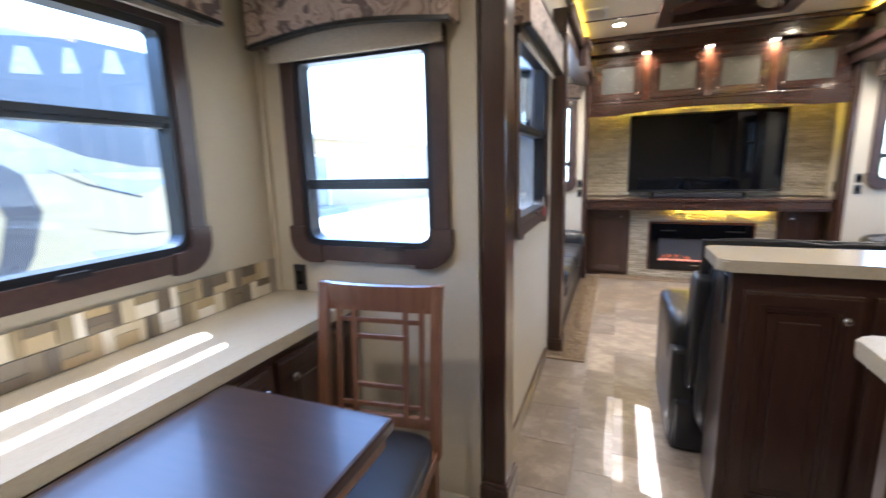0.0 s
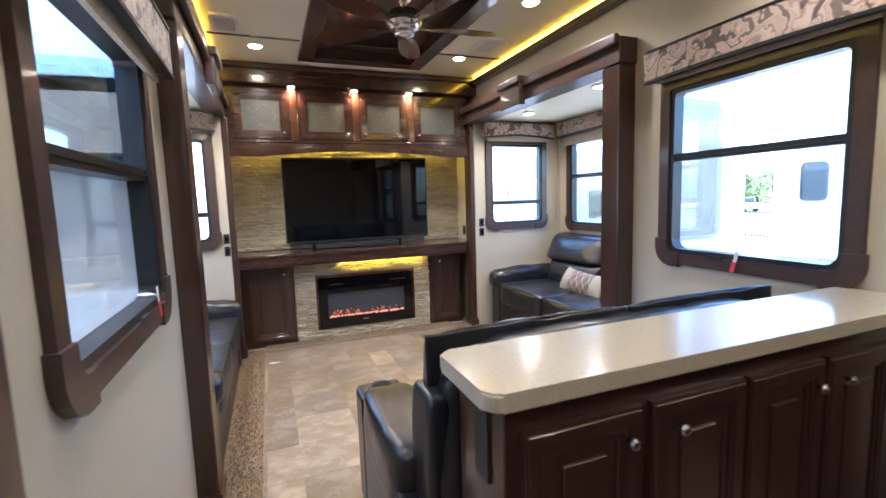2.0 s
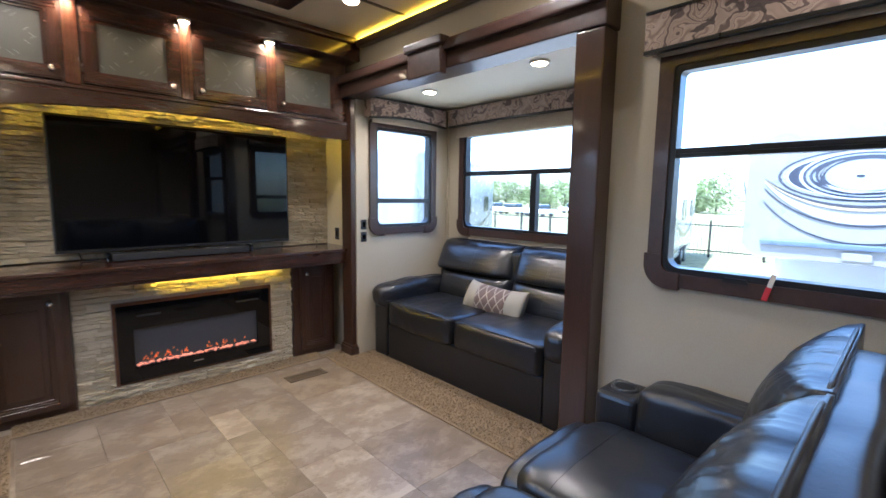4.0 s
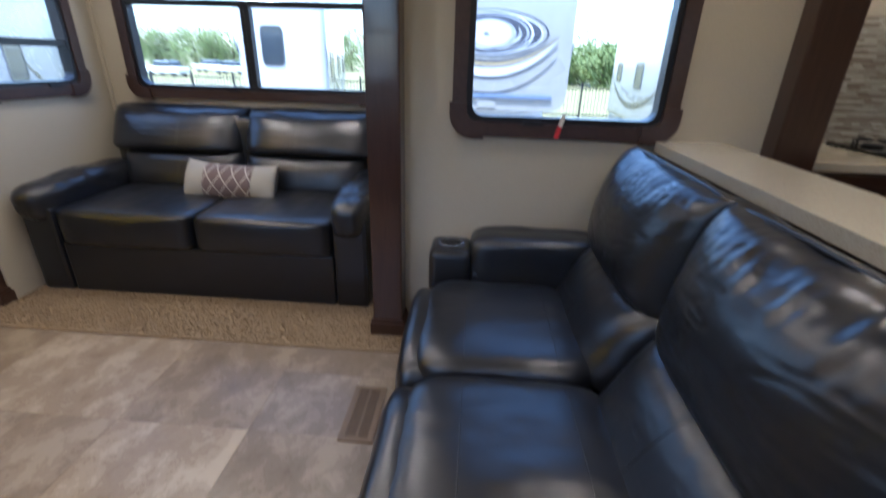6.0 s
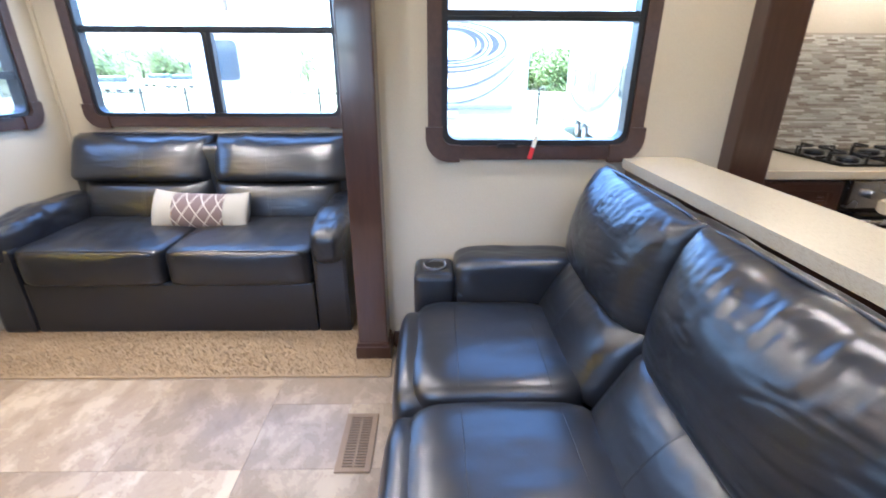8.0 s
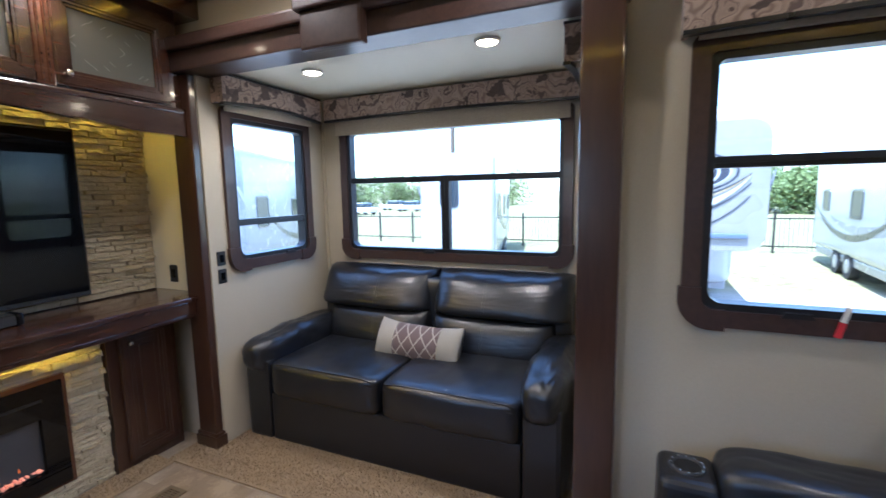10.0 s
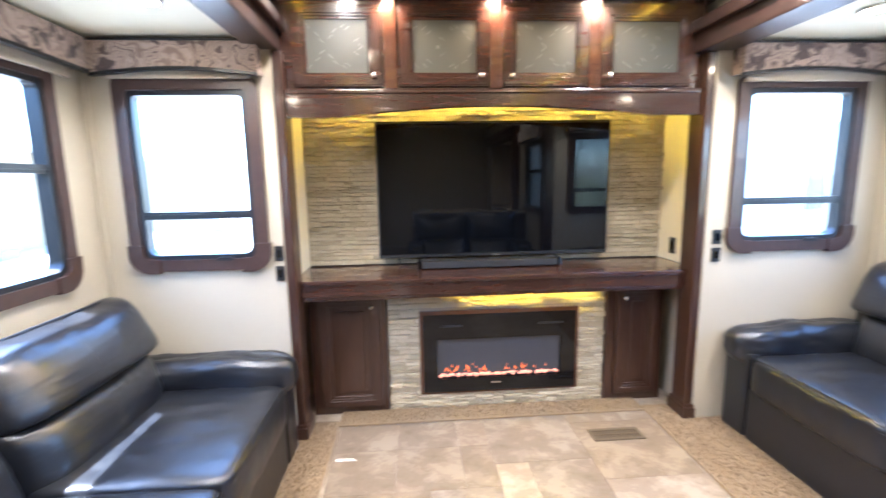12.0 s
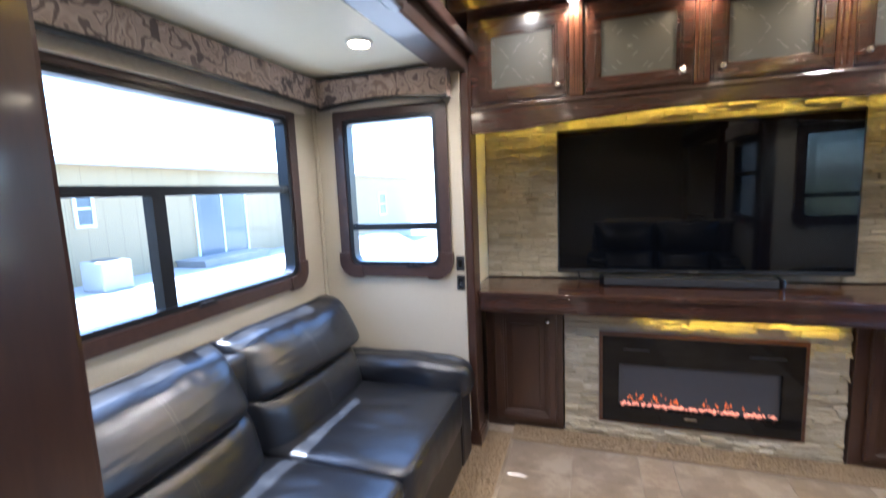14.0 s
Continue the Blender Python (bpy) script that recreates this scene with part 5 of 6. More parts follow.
kb = tagged(part("wall_kitchen_backsplash", blk(KX - 0.006, KX - 0.0005, 1.1, 3.361, 0.902, 1.5), GROUT), "linear glass mosaic kitchen backsplash", "backsplash", "", "structure")
rng = random.Random(11)
bl = []
for i in range(58):
    z = 0.905 + i * 0.0101
    y = 1.12
    while y < 3.34:
        w = rng.choice((0.04, 0.06, 0.085, 0.11))
        bl.append((KX - 0.009 - rng.random() * 0.002, KX - 0.006, y, min(y + w - 0.002, 3.36), z, z + 0.0088))
        y += w
boxes_mesh("mosaic_tiles", bl, MOS2, kb, "thin stone and glass mosaic strips")

# ---- dinette ----
dc = thing("dinette_cabinet", (0, 0, 0), 0, "dark espresso low cabinet under the dinette counter", "cabinet")
part("body", blk(DX + 0.003, 1.51, 1.75, DY - 0.003, 0.0, 0.742, 0.004), ESP, dc)
dm = wall_frame("x", 1.51, 1)
raised_door(dc, dm, 3.02, 3.45, 0.05, 0.70, (3.07, 0.635))
raised_door(dc, dm, 2.56, 2.99, 0.05, 0.70, (2.94, 0.635))
tagged(part("worktop", slab(bmesh.new(), DX + 0.002, 1.55, 1.7, DY - 0.002, 0.743, 0.785, 0.004), QUARTZ), "cream quartz dinette counter with sunlit strips", "worktop")
sp = tagged(part("wall_dinette_backsplash", blk(DX + 0.0005, DX + 0.005, 1.6, DY - 0.002, 0.786, 0.925), GROUT), "beige and brown mosaic dinette backsplash", "backsplash", "", "structure")
rng = random.Random(3)
bl = []
MB = 0.069
for iz in range(2):                        # blocks of two or three pieces, laid level or upright by turns
    for iy in range(27):
        ya, za = 1.615 + iy * MB, 0.789 + iz * MB - (0.0 if iz else 0.001)
        if ya + MB > DY - 0.003:
            continue
        cuts = rng.choice(((0, 0.5, 1), (0, 0.4, 1), (0, 0.62, 1), (0, 0.33, 0.67, 1)))
        for a, b in zip(cuts, cuts[1:]):
            d = DX + 0.009 + rng.random() * 0.004
            if (iy + iz) % 2:
                bl.append((DX + 0.005, d, ya + 0.001, ya + MB - 0.001, za + a * MB + 0.001, za + b * MB - 0.001))
            else:
                bl.append((DX + 0.005, d, ya + a * MB + 0.001, ya + b * MB - 0.001, za + 0.001, za + MB - 0.001))
unit = bpy.data.meshes.new("mosaic_block")
bm = blk(-0.5, 0.5, -0.5, 0.5, -0.5, 0.5)
bm.to_mesh(unit)
bm.free()
unit.materials.append(MOS1)
for x0, x1, y0, y1, z0, z1 in bl:
    ob = new("mosaic_tile", unit)
    ob.parent = sp
    ob.location = ((x0 + x1) / 2, (y0 + y1) / 2, (z0 + z1) / 2)
    ob.scale = (x1 - x0, y1 - y0, z1 - z0)

tb = thing("dining_table", (0, 0, 0), 0, "dark glossy wood dinette table with leaf edge", "table")
part("tabletop", blk(1.565, 2.055, 1.75, 2.79, 0.718, 0.750, 0.008), TABLEW, tb)
part("leaf", blk(1.575, 2.045, 1.77, 2.77, 0.688, 0.714, 0.006), CHAIRW, tb, "pull-out leaf under the top")
part("apron", blk(1.62, 1.99, 1.85, 2.69, 0.62, 0.688, 0.004), TABLEW, tb)
for xx in (1.64, 1.93):
    for yy in (1.87, 2.62):
        part("leg", blk(xx, xx + 0.05, yy, yy + 0.05, 0.0, 0.62, 0.006), TABLEW, tb)


def chair(at, turn):
    root = thing("dining_chair", at, turn, "brown wooden slat-back dining chair with dark seat", "chair")
    part("seat", sof(-0.215, 0.215, -0.21, 0.21, 0.43, 0.49, 5, 8), LEATHER, root, "dark padded seat", True)
    part("seat_frame", blk(-0.21, 0.21, -0.205, 0.205, 0.385, 0.43, 0.006), CHAIRW, root)
    for s in (-1, 1):
        fr = [(0.19 + 0.07 * (k / 8) ** 1.4, 0.40 + k * 0.069) for k in range(9)]
        bm = prism(bmesh.new(), fr + [(y + 0.030 - 0.004 * (z > 0.8), z) for y, z in fr[::-1]], 0.034, wall_frame("x", s * 0.20 - 0.017, 1))
        part("back_post", bm, CHAIRW, root)
        part("leg", blk(s * 0.19 - 0.018, s * 0.19 + 0.018, -0.20, -0.165, 0, 0.385, 0.004), CHAIRW, root)
        part("leg", blk(s * 0.19 - 0.018, s * 0.19 + 0.018, 0.17, 0.205, 0, 0.385, 0.004), CHAIRW, root)
        for x in (0.092, 0.148):
            part("slat", prism(bmesh.new(), [(0.224, 0.50), (0.258, 0.875), (0.271, 0.875), (0.237, 0.50)], 0.018, wall_frame("x", s * x - 0.009, 1)), CHAIRW, root)
    pts = [(-0.214, 0.862), (0.214, 0.862), (0.220, 0.952), (0.12, 0.947), (0, 0.945), (-0.12, 0.947), (-0.220, 0.952)]
    bm = prism(bmesh.new(), pts, 0.026, wall_frame("y", 0.285, -1))
    part("top_rail", bm, CHAIRW, root)
    for z, half in ((0.545, 0.157), (0.61, 0.086), (0.775, 0.086), (0.83, 0.157)):
        y = 0.226 + (z - 0.50) * 0.0907
        part("cross_slat", blk(-half, half, y, y + 0.009, z - 0.008, z + 0.008, 0.002), CHAIRW, root)
    part("lower_rail", blk(-0.19, 0.19, 0.225, 0.245, 0.475, 0.515, 0.003), CHAIRW, root)
    return root


chair((1.832, 2.93, 0.0), 7).scale = (0.95, 1.0, 0.975)

# ---- ceiling fan ----
fan = thing("ceiling_fan", (3.267, 5.575, -0.012), 0, "bronze ceiling fan with five cherry blades at rest", "ceiling fan")
part("canopy", lathe(bmesh.new(), [(0.07, 2.58), (0.075, 2.55), (0.04, 2.50), (0.018, 2.49), (0.018, 2.44)], n=28), CHROME, fan, "brushed nickel canopy", True)
part("motor", lathe(bmesh.new(), [(0.03, 2.46), (0.085, 2.445), (0.105, 2.40), (0.105, 2.375), (0.08, 2.345), (0.06, 2.335)], n=28), CHROME, fan, "ornate nickel motor housing", True)
part("motor_band", lathe(bmesh.new(), [(0.1055, 2.380), (0.108, 2.384), (0.108, 2.394), (0.1055, 2.398)], n=28), PLASTIC, fan, "black motor band", True)
part("cap", lathe(bmesh.new(), [(0.058, 2.335), (0.062, 2.318), (0.048, 2.304), (0.018, 2.296), (0.001, 2.295)], n=24), CHROME, fan, "", True)
for k in range(5):
    a = radians(72 * k - 3)
    bm = bmesh.new()
    m = pose(0, 0, 2.36, 0, 0, math.degrees(a)) @ pose(0, 0, 0, 10, 0, 0)
    out = [(0.17, -0.036), (0.24, -0.056), (0.34, -0.070), (0.46, -0.074), (0.54, -0.062), (0.58, -0.034), (0.592, 0.0), (0.58, 0.034), (0.54, 0.062), (0.46, 0.074), (0.34, 0.070), (0.24, 0.056), (0.17, 0.036)]
    prism(bm, out, 0.007, m)
    bl_ = part("blade", bm, CHERRY, fan, "reddish cherry fan blade")
    bm = bmesh.new()
    prism(bm, [(0.08, -0.012), (0.16, -0.01), (0.22, -0.035), (0.25, 0.0), (0.22, 0.035), (0.16, 0.01), (0.08, 0.012)], 0.006, m @ Matrix.Translation((0, 0, -0.007)))
    part("blade_iron", bm, CHROME, bl_, "nickel blade bracket")


# ---- small things ----
def tag(axis, at, face, u, v, mat2):
    m = wall_frame(axis, at, face)
    root = thing("pull_tag", (0, 0, 0), 0, "small red and white emergency exit pull tag", "tag", "window pull tags")
    q = m @ Matrix.Translation((u, v, 0.030)) @ pose(0, 0, 0, 0, 0, 14)
    part("tab", prism(bmesh.new(), [(-0.009, -0.05), (0.009, -0.05), (0.009, 0.0), (-0.009, 0.0)], 0.003, q), REDTAG, root)
    part("strap", prism(bmesh.new(), [(-0.008, 0.001), (0.008, 0.001), (0.008, 0.05), (-0.008, 0.05)], 0.002, q), WHITEP, root)


tag("x", XR, -1, 4.33, 1.01, REDTAG)
tag("x", WX, 1, 5.62, 1.03, REDTAG)
tag("x", XL, 1, 4.52, 1.05, REDTAG)


# ---- outside ----
def ground_split():
    m = Nodes("ground_cover")
    v = m.place()
    sep = m.add("SeparateXYZ")
    m.link(v, sep.inputs[0])
    edge = m.math("ADD", m.math("MULTIPLY", m.math("SUBTRACT", sep.outputs[0], 17.0), 0.4), m.math("MULTIPLY", m.noise(v, 0.5, 4), 2.0))
    mask = m.math("MINIMUM", m.math("MAXIMUM", edge, 0.0), 1.0)
    grass = m.ramp(m.noise(v, 4.0, 7), [(0.3, (0.11, 0.12, 0.04)), (0.7, (0.30, 0.26, 0.12))])
    gravel = m.ramp(m.noise(v, 12.0, 8, 0.7), [(0.25, (0.26, 0.24, 0.21)), (0.75, (0.48, 0.45, 0.40))])
    return m.set(Base_Color=m.mix(mask, gravel, grass), Roughness=0.95)


bm = bmesh.new()
bmesh.ops.create_grid(bm, x_segments=2, y_segments=2, size=1500, matrix=Matrix.Translation((0, 0, GROUND)))
tagged(part("ground", bm, ground_split()), "pale gravel lot turning to dry grass", "ground", "", "structure")
SHELL = plain("trailer_white", (0.42, 0.43, 0.44), 0.22, vary=0.03, bump=0.01, coat=0.5)
SILVER = plain("trailer_silver", (0.26, 0.27, 0.30), 0.25, vary=0.05, coat=0.5)
# Navy paint lifted towards grey: the pane's reflected haze is in the colour.
NAVY = plain("hazed_navy", (0.064, 0.068, 0.080), 0.35, coat=0.1)
SHELLG = plain("trailer_pale_grey", (0.255, 0.236, 0.192), 0.25, vary=0.03, bump=0.01, coat=0.3)
CHARCOAL = plain("trailer_charcoal", (0.025, 0.028, 0.034), 0.3, coat=0.4)
CREAMP = plain("trailer_cream", (0.31, 0.245, 0.13), 0.4, vary=0.04, coat=0.1)
NOSE = plain("nose_grey", (0.225, 0.22, 0.205), 0.3, vary=0.2, grain=8, coat=0.4)
NOSED = plain("nose_dark", (0.035, 0.037, 0.05), 0.3, vary=0.5, grain=14, coat=0.4)
BUMP = plain("bumper_blue", (0.10, 0.13, 0.19), 0.3)
DARKG = plain("tinted_glass", (0.03, 0.04, 0.05), 0.08)
RUBBER = plain("tyre_rubber", (0.02, 0.02, 0.02), 0.8)
BEIGE = siding("beige_siding", (0.37, 0.275, 0.145), 0.4, 1)
SKIRT = siding("skirt_panel", (0.30, 0.285, 0.26), 0.4, 1)
ROOFM = plain("roof_shingle", (0.58, 0.56, 0.53), 0.9)
LEAF = plain("foliage", (0.115, 0.155, 0.040), 0.7, grain=4, vary=0.4)
BARK = plain("bark", (0.10, 0.075, 0.05), 0.9)
IRON = plain("black_iron", (0.015, 0.015, 0.016), 0.5)
CARW = plain("car_white", (0.65, 0.66, 0.68), 0.2, coat=0.6)


def swoosh(bm, m, c, r0, r1, a0, a1, w0, w1, depth, n=22):
    """A curved stripe: an arc of an ellipse that swells in the middle."""
    up, lo = [], []
    for i in range(n + 1):
        a = radians(a0 + (a1 - a0) * i / n)
        w = w0 + (w1 - w0) * math.sin(math.pi * i / n)
        up.append((c[0] + (r0 + w) * math.cos(a), c[1] + (r1 + w) * math.sin(a)))
        lo.append((c[0] + (r0 - w) * math.cos(a), c[1] + (r1 - w) * math.sin(a)))
    for i in range(n):
        prism(bm, [lo[i], lo[i + 1], up[i + 1], up[i]], depth, m)


def trailer(at, turn, L, label, W=2.45, z1=3.0, bare=False, over=0.0, shell=None):
    """A parked caravan: local x along its length, its front cap at x = 0; over: length of a raised nose."""
    root = thing("travel_trailer", at, turn, label, "trailer", "parked trailers")
    skin = shell or (SHELLG if bare else SHELL)
    part("body", blk(over, L, -W / 2, W / 2, 0.55, z1 - GROUND - 0.3, 0.28, seg=5), skin, root, "", True)
    if over:
        part("nose", blk(0, over + 0.4, -W / 2 + 0.002, W / 2 - 0.002, 1.56, z1 - GROUND - 0.302, 0.28, seg=5), skin, root, "raised front nose", True)
    part("skirt", blk(over + 0.35, L - 0.3, -W / 2 + 0.06, W / 2 - 0.06, 0.38, 0.6, 0.03), SILVER, root)
    for s in (-1, 1):
        for k in (0.58, 0.70):
            wh = part("wheel", tube(bmesh.new(), (L * k, s * (W / 2 - 0.25), 0.36), (L * k, s * (W / 2 - 0.02), 0.36), 0.36, n=24), RUBBER, root)
            part("rim", tube(bmesh.new(), (L * k, s * (W / 2 - 0.03), 0.36), (L * k, s * (W / 2 - 0.01), 0.36), 0.2, n=20), SILVER, wh)
        m = Matrix(((1, 0, 0, 0), (0, 0, s, s * W / 2), (0, 1, 0, 0), (0, 0, 0, 1)))
        if bare:
            continue
        for u0, u1, v0, v1 in ((1.0, 1.9, 1.7, 2.6), (L * 0.48, L * 0.48 + 0.9, 1.7, 2.5), (L * 0.8, L * 0.8 + 0.7, 1.8, 2.5)):
            wn_ = part("window", ring(bmesh.new(), rounded(u0, u1, v0, v1, 0.12, 0.12, 5), rounded(u0 + 0.05, u1 - 0.05, v0 + 0.05, v1 - 0.05, 0.09, 0.09, 5), 0.02, m), CHARCOAL, root)
            part("pane", prism(bmesh.new(), rounded(u0 + 0.04, u1 - 0.04, v0 + 0.04, v1 - 0.04, 0.1, 0.1, 5), 0.01, m), DARKG, wn_)
        bm = bmesh.new()
        swoosh(bm, m, (L * 0.5, 3.6), L * 0.55, 2.2, 200, 300, 0.04, 0.14, 0.006)
        part("stripe", bm, SILVER, root)
        bm = bmesh.new()
        swoosh(bm, m, (L * 0.6, 3.9), L * 0.5, 2.75, 210, 320, 0.02, 0.09, 0.008)
        part("stripe", bm, CHARCOAL, root)
    return root


# trailer with the concentric swirl on its front cap, seen from the window over the loveseat
t1 = trailer((11.0, 4.5, GROUND), 0, 9.0, "silver and white trailer with dark swirl graphic on its front cap", 2.86, 3.05, False, 2.6)
fm1 = Matrix(((0, 0, -1, 0), (1, 0, 0, 0), (0, 1, 0, 0), (0, 0, 0, 1)))
part("nose_panel", prism(bmesh.new(), rounded(-1.40, 1.40, 1.60, 3.62, 0.28, 0.28, 6), 0.05, fm1), NOSE, t1, "grey front cap panel")


def disc(c, r0, r1, depth, mt, name="swirl"):
    part(name, prism(bmesh.new(), [(c[0] + r0 * math.cos(2 * math.pi * i / 32), c[1] + r1 * math.sin(2 * math.pi * i / 32)) for i in range(32)], depth, fm1), mt, t1)


disc((0.0, 2.85), 1.08, 0.52, 0.052, NOSE, "swirl_arch")
for k, (r0, r1, mt) in enumerate(((1.00, 0.37, NOSED), (0.96, 0.345, NOSE), (0.90, 0.315, SHELL), (0.87, 0.30, NOSED), (0.74, 0.34, SHELL), (0.70, 0.32, NOSED), (0.66, 0.295, SILVER), (0.62, 0.275, NOSED), (0.44, 0.22, SILVER), (0.36, 0.20, SHELL))):
    disc((0.0, 2.84), r0, r1, 0.056 + 0.003 * k, mt)
disc((0.06, 2.83), 0.05, 0.02, 0.09, NOSED, "swirl_centre")
rs = random.Random(9)
for k in range(16):
    bm = bmesh.new()
    a0 = rs.uniform(150, 360)
    swoosh(bm, fm1, (0.0, 2.84), rs.uniform(0.46, 0.58), rs.uniform(0.23, 0.26), a0, a0 + rs.uniform(25, 60), 0.002, rs.uniform(0.008, 0.02), 0.083 + k * 0.0005, 10)
    part("swirl", bm, (SHELL, SILVER, NOSE)[k % 3], t1)
for c, w, r1, mt in ((3.72, 0.065, 1.50, SHELL), (3.60, 0.012, 1.47, NOSED), (3.56, 0.02, 1.20, CREAMP), (3.52, 0.02, 1.12, NOSED), (3.50, 0.012, 1.62, NOSED)):
    bm = bmesh.new()
    swoosh(bm, fm1, (0.0, c), 1.5, r1, 220, 320, 0.006, w, 0.062)
    part("stripe", bm, mt, t1)
part("bumper", blk(-0.10, -0.052, -1.15, 1.15, 1.79, 1.87, 0.02), BUMP, t1, "blue-grey bumper strip")
part("plate", blk(-0.112, -0.051, -0.16, 0.16, 1.64, 1.75, 0.005), NOSE, t1)
t3 = trailer((15.9, 10.2, GROUND), 12, 8.0, "white travel trailer with grey stripes parked on grass")
nw = part("window", ring(bmesh.new(), rounded(-0.06, 0.54, 2.12, 3.15, 0.14, 0.14, 5), rounded(-0.02, 0.50, 2.16, 3.11, 0.11, 0.11, 5), 0.03, fm1), CHARCOAL, t3)
part("pane", prism(bmesh.new(), rounded(-0.03, 0.51, 2.15, 3.12, 0.12, 0.12, 5), 0.012, fm1), DARKG, nw)
trailer((10.5, 15.2, GROUND), 25, 8.5, "grey motorhome with pale swoosh stripes on the lot", shell=SILVER)
trailer((13.2, -1.3, GROUND), -4, 9.0, "white travel trailer parked beside another trailer")
# neighbour on the dinette side
t2 = trailer((-4.2, 6.3, GROUND), -90, 10.5, "white trailer with navy front band and charcoal swoosh", 2.6, 3.1, True)
sm = Matrix(((1, 0, 0, 0), (0, 0, 1, 1.3), (0, 1, 0, 0), (0, 0, 0, 1)))
part("band", prism(bmesh.new(), [(0.10, 3.86), (1.0, 3.85), (1.7, 3.72), (3.0, 3.42), (3.0, 2.98), (1.7, 2.88), (1.1, 2.64), (0.55, 2.53), (0.10, 2.49)], 0.012, sm), NAVY, t2, "navy blue band greyed for the haze of the window glass")
for c, w, v0 in ((1.50, 0.13, 3.40), (1.10, 0.09, 3.47), (0.66, 0.12, 3.54), (0.19, 0.06, 3.58)):
    part("mark", prism(bmesh.new(), [(c + w, v0), (c + w * 0.4, v0 + 0.26), (c - w * 0.4, v0 + 0.27), (c - w, v0 + 0.03)], 0.018, sm), SHELLG, t2, "pale block in the band")
part("lower_panel", prism(bmesh.new(), rounded(0.08, 10.0, 0.62, 2.46, 0.1, 0.3, 6), 0.008, sm), CREAMP, t2, "cream lower side panel")
SHAPES = (([(1.84, 2.56), (1.68, 2.45), (1.58, 2.08), (1.71, 1.67), (1.90, 1.35), (2.10, 1.36), (1.97, 1.70), (1.88, 2.05), (1.98, 2.40)], CHARCOAL),
          ([(1.23, 2.50), (0.90, 2.39), (0.55, 2.35), (0.15, 2.36), (0.40, 2.22), (0.68, 2.19), (0.95, 2.29)], SILVER),
          ([(1.46, 2.50), (1.14, 2.35), (0.55, 2.17), (0.55, 2.145), (1.14, 2.325)], CHARCOAL),
          ([(1.16, 1.85), (0.70, 1.735), (0.25, 1.70), (0.70, 1.715)], CHARCOAL),
          ([(1.18, 1.60), (0.19, 1.49), (0.31, 1.25), (1.04, 1.33)], SILVER))
for k, (pts, mt) in enumerate(SHAPES):
    part("stripe", prism(bmesh.new(), pts, 0.013 + 0.001 * k, sm), mt, t2)

# beige building
ACMETAL = plain("painted_casing", (0.42, 0.40, 0.36), 0.5, vary=0.06)
# Opaque pane of one pale grey under a glossy coat.
HOMEPANE = plain("pale_grey_pane", (0.15, 0.165, 0.17), 0.12, vary=0.12, coat=0.4)
bd = thing("mobile_home", (-8.0, 9.0, GROUND), 0, "beige board-sided mobile home with white windows", "building")
part("wall", blk(-4.5, 0, 0.0, 22.0, 0.75, 3.55), BEIGE, bd)
part("skirt", blk(-4.45, -0.03, 0.05, 21.95, 0.0, 0.75), SKIRT, bd)
bm = bmesh.new()
prism(bm, [(-4.9, 3.53), (0.4, 3.53), (0.4, 3.65), (-2.25, 4.15), (-4.9, 3.65)], 22.6, Matrix(((1, 0, 0, 0), (0, 0, 1, -0.3), (0, 1, 0, 0), (0, 0, 0, 1))))
part("roof", bm, ROOFM, bd)
bmx = Matrix(((0, 0, 1, 0), (1, 0, 0, 0), (0, 1, 0, 0), (0, 0, 0, 1)))
for u0, u1, v0, v1 in ((0.9, 1.7, 1.9, 3.0), (2.55, 3.0, 2.13, 3.0), (5.7, 7.75, 0.95, 2.95), (13.5, 14.6, 1.5, 2.75), (17.5, 18.4, 1.5, 2.7)):
    w = part("window", ring(bmesh.new(), rounded(u0, u1, v0, v1, 0.01, 0.01, 2), rounded(u0 + 0.07, u1 - 0.07, v0 + 0.07, v1 - 0.07, 0.01, 0.01, 2), 0.04, bmx), WHITEP, bd, "white window frame")
    part("pane", prism(bmesh.new(), rounded(u0 + 0.06, u1 - 0.06, v0 + 0.06, v1 - 0.06, 0.01, 0.01, 2), 0.012, bmx), HOMEPANE, w, "pale grey reflecting pane")
    um, vm = (u0 + u1) / 2, (v0 + v1) / 2
    bar = (um - 0.03, um + 0.03, v0 + 0.07, v1 - 0.07) if u1 - u0 > 1.5 else (u0 + 0.07, u1 - 0.07, vm - 0.025, vm + 0.025)
    part("mullion", prism(bmesh.new(), rounded(*bar, 0.004, 0.004, 2), 0.03, bmx), WHITEP, w)
ac = thing("air_conditioner", (-6.9, 11.35, GROUND + 0.85), 0, "grey outdoor air-conditioner unit by the building", "air conditioner")
part("casing", blk(-0.32, 0.32, -0.32, 0.32, 0.0, 0.62, 0.04), ACMETAL, ac)
part("fan_guard", lathe(bmesh.new(), [(0.26, 0.619), (0.26, 0.64), (0.22, 0.65), (0.001, 0.64)], n=24), CHARCOAL, ac)
st = thing("porch_step", (-7.35, 15.2, GROUND + 0.85), 0, "grey wooden porch step at the sliding door", "step")
part("tread", blk(-0.64, 0.4, -1.3, 1.3, 0.15, 0.19, 0.01), SKIRT, st)
part("riser", blk(-0.64, 0.37, -1.25, 1.25, 0.0, 0.149, 0.01), SKIRT, st)
bm = prism(bmesh.new(), [(-8.02, GROUND - 0.1), (-3.6, GROUND - 0.1), (-3.8, GROUND + 0.03), (-5.4, GROUND + 0.846), (-8.02, GROUND + 0.846)], 14.0, Matrix(((1, 0, 0, 0), (0, 0, 1, 9.0), (0, 1, 0, 0), (0, 0, 0, 1))))
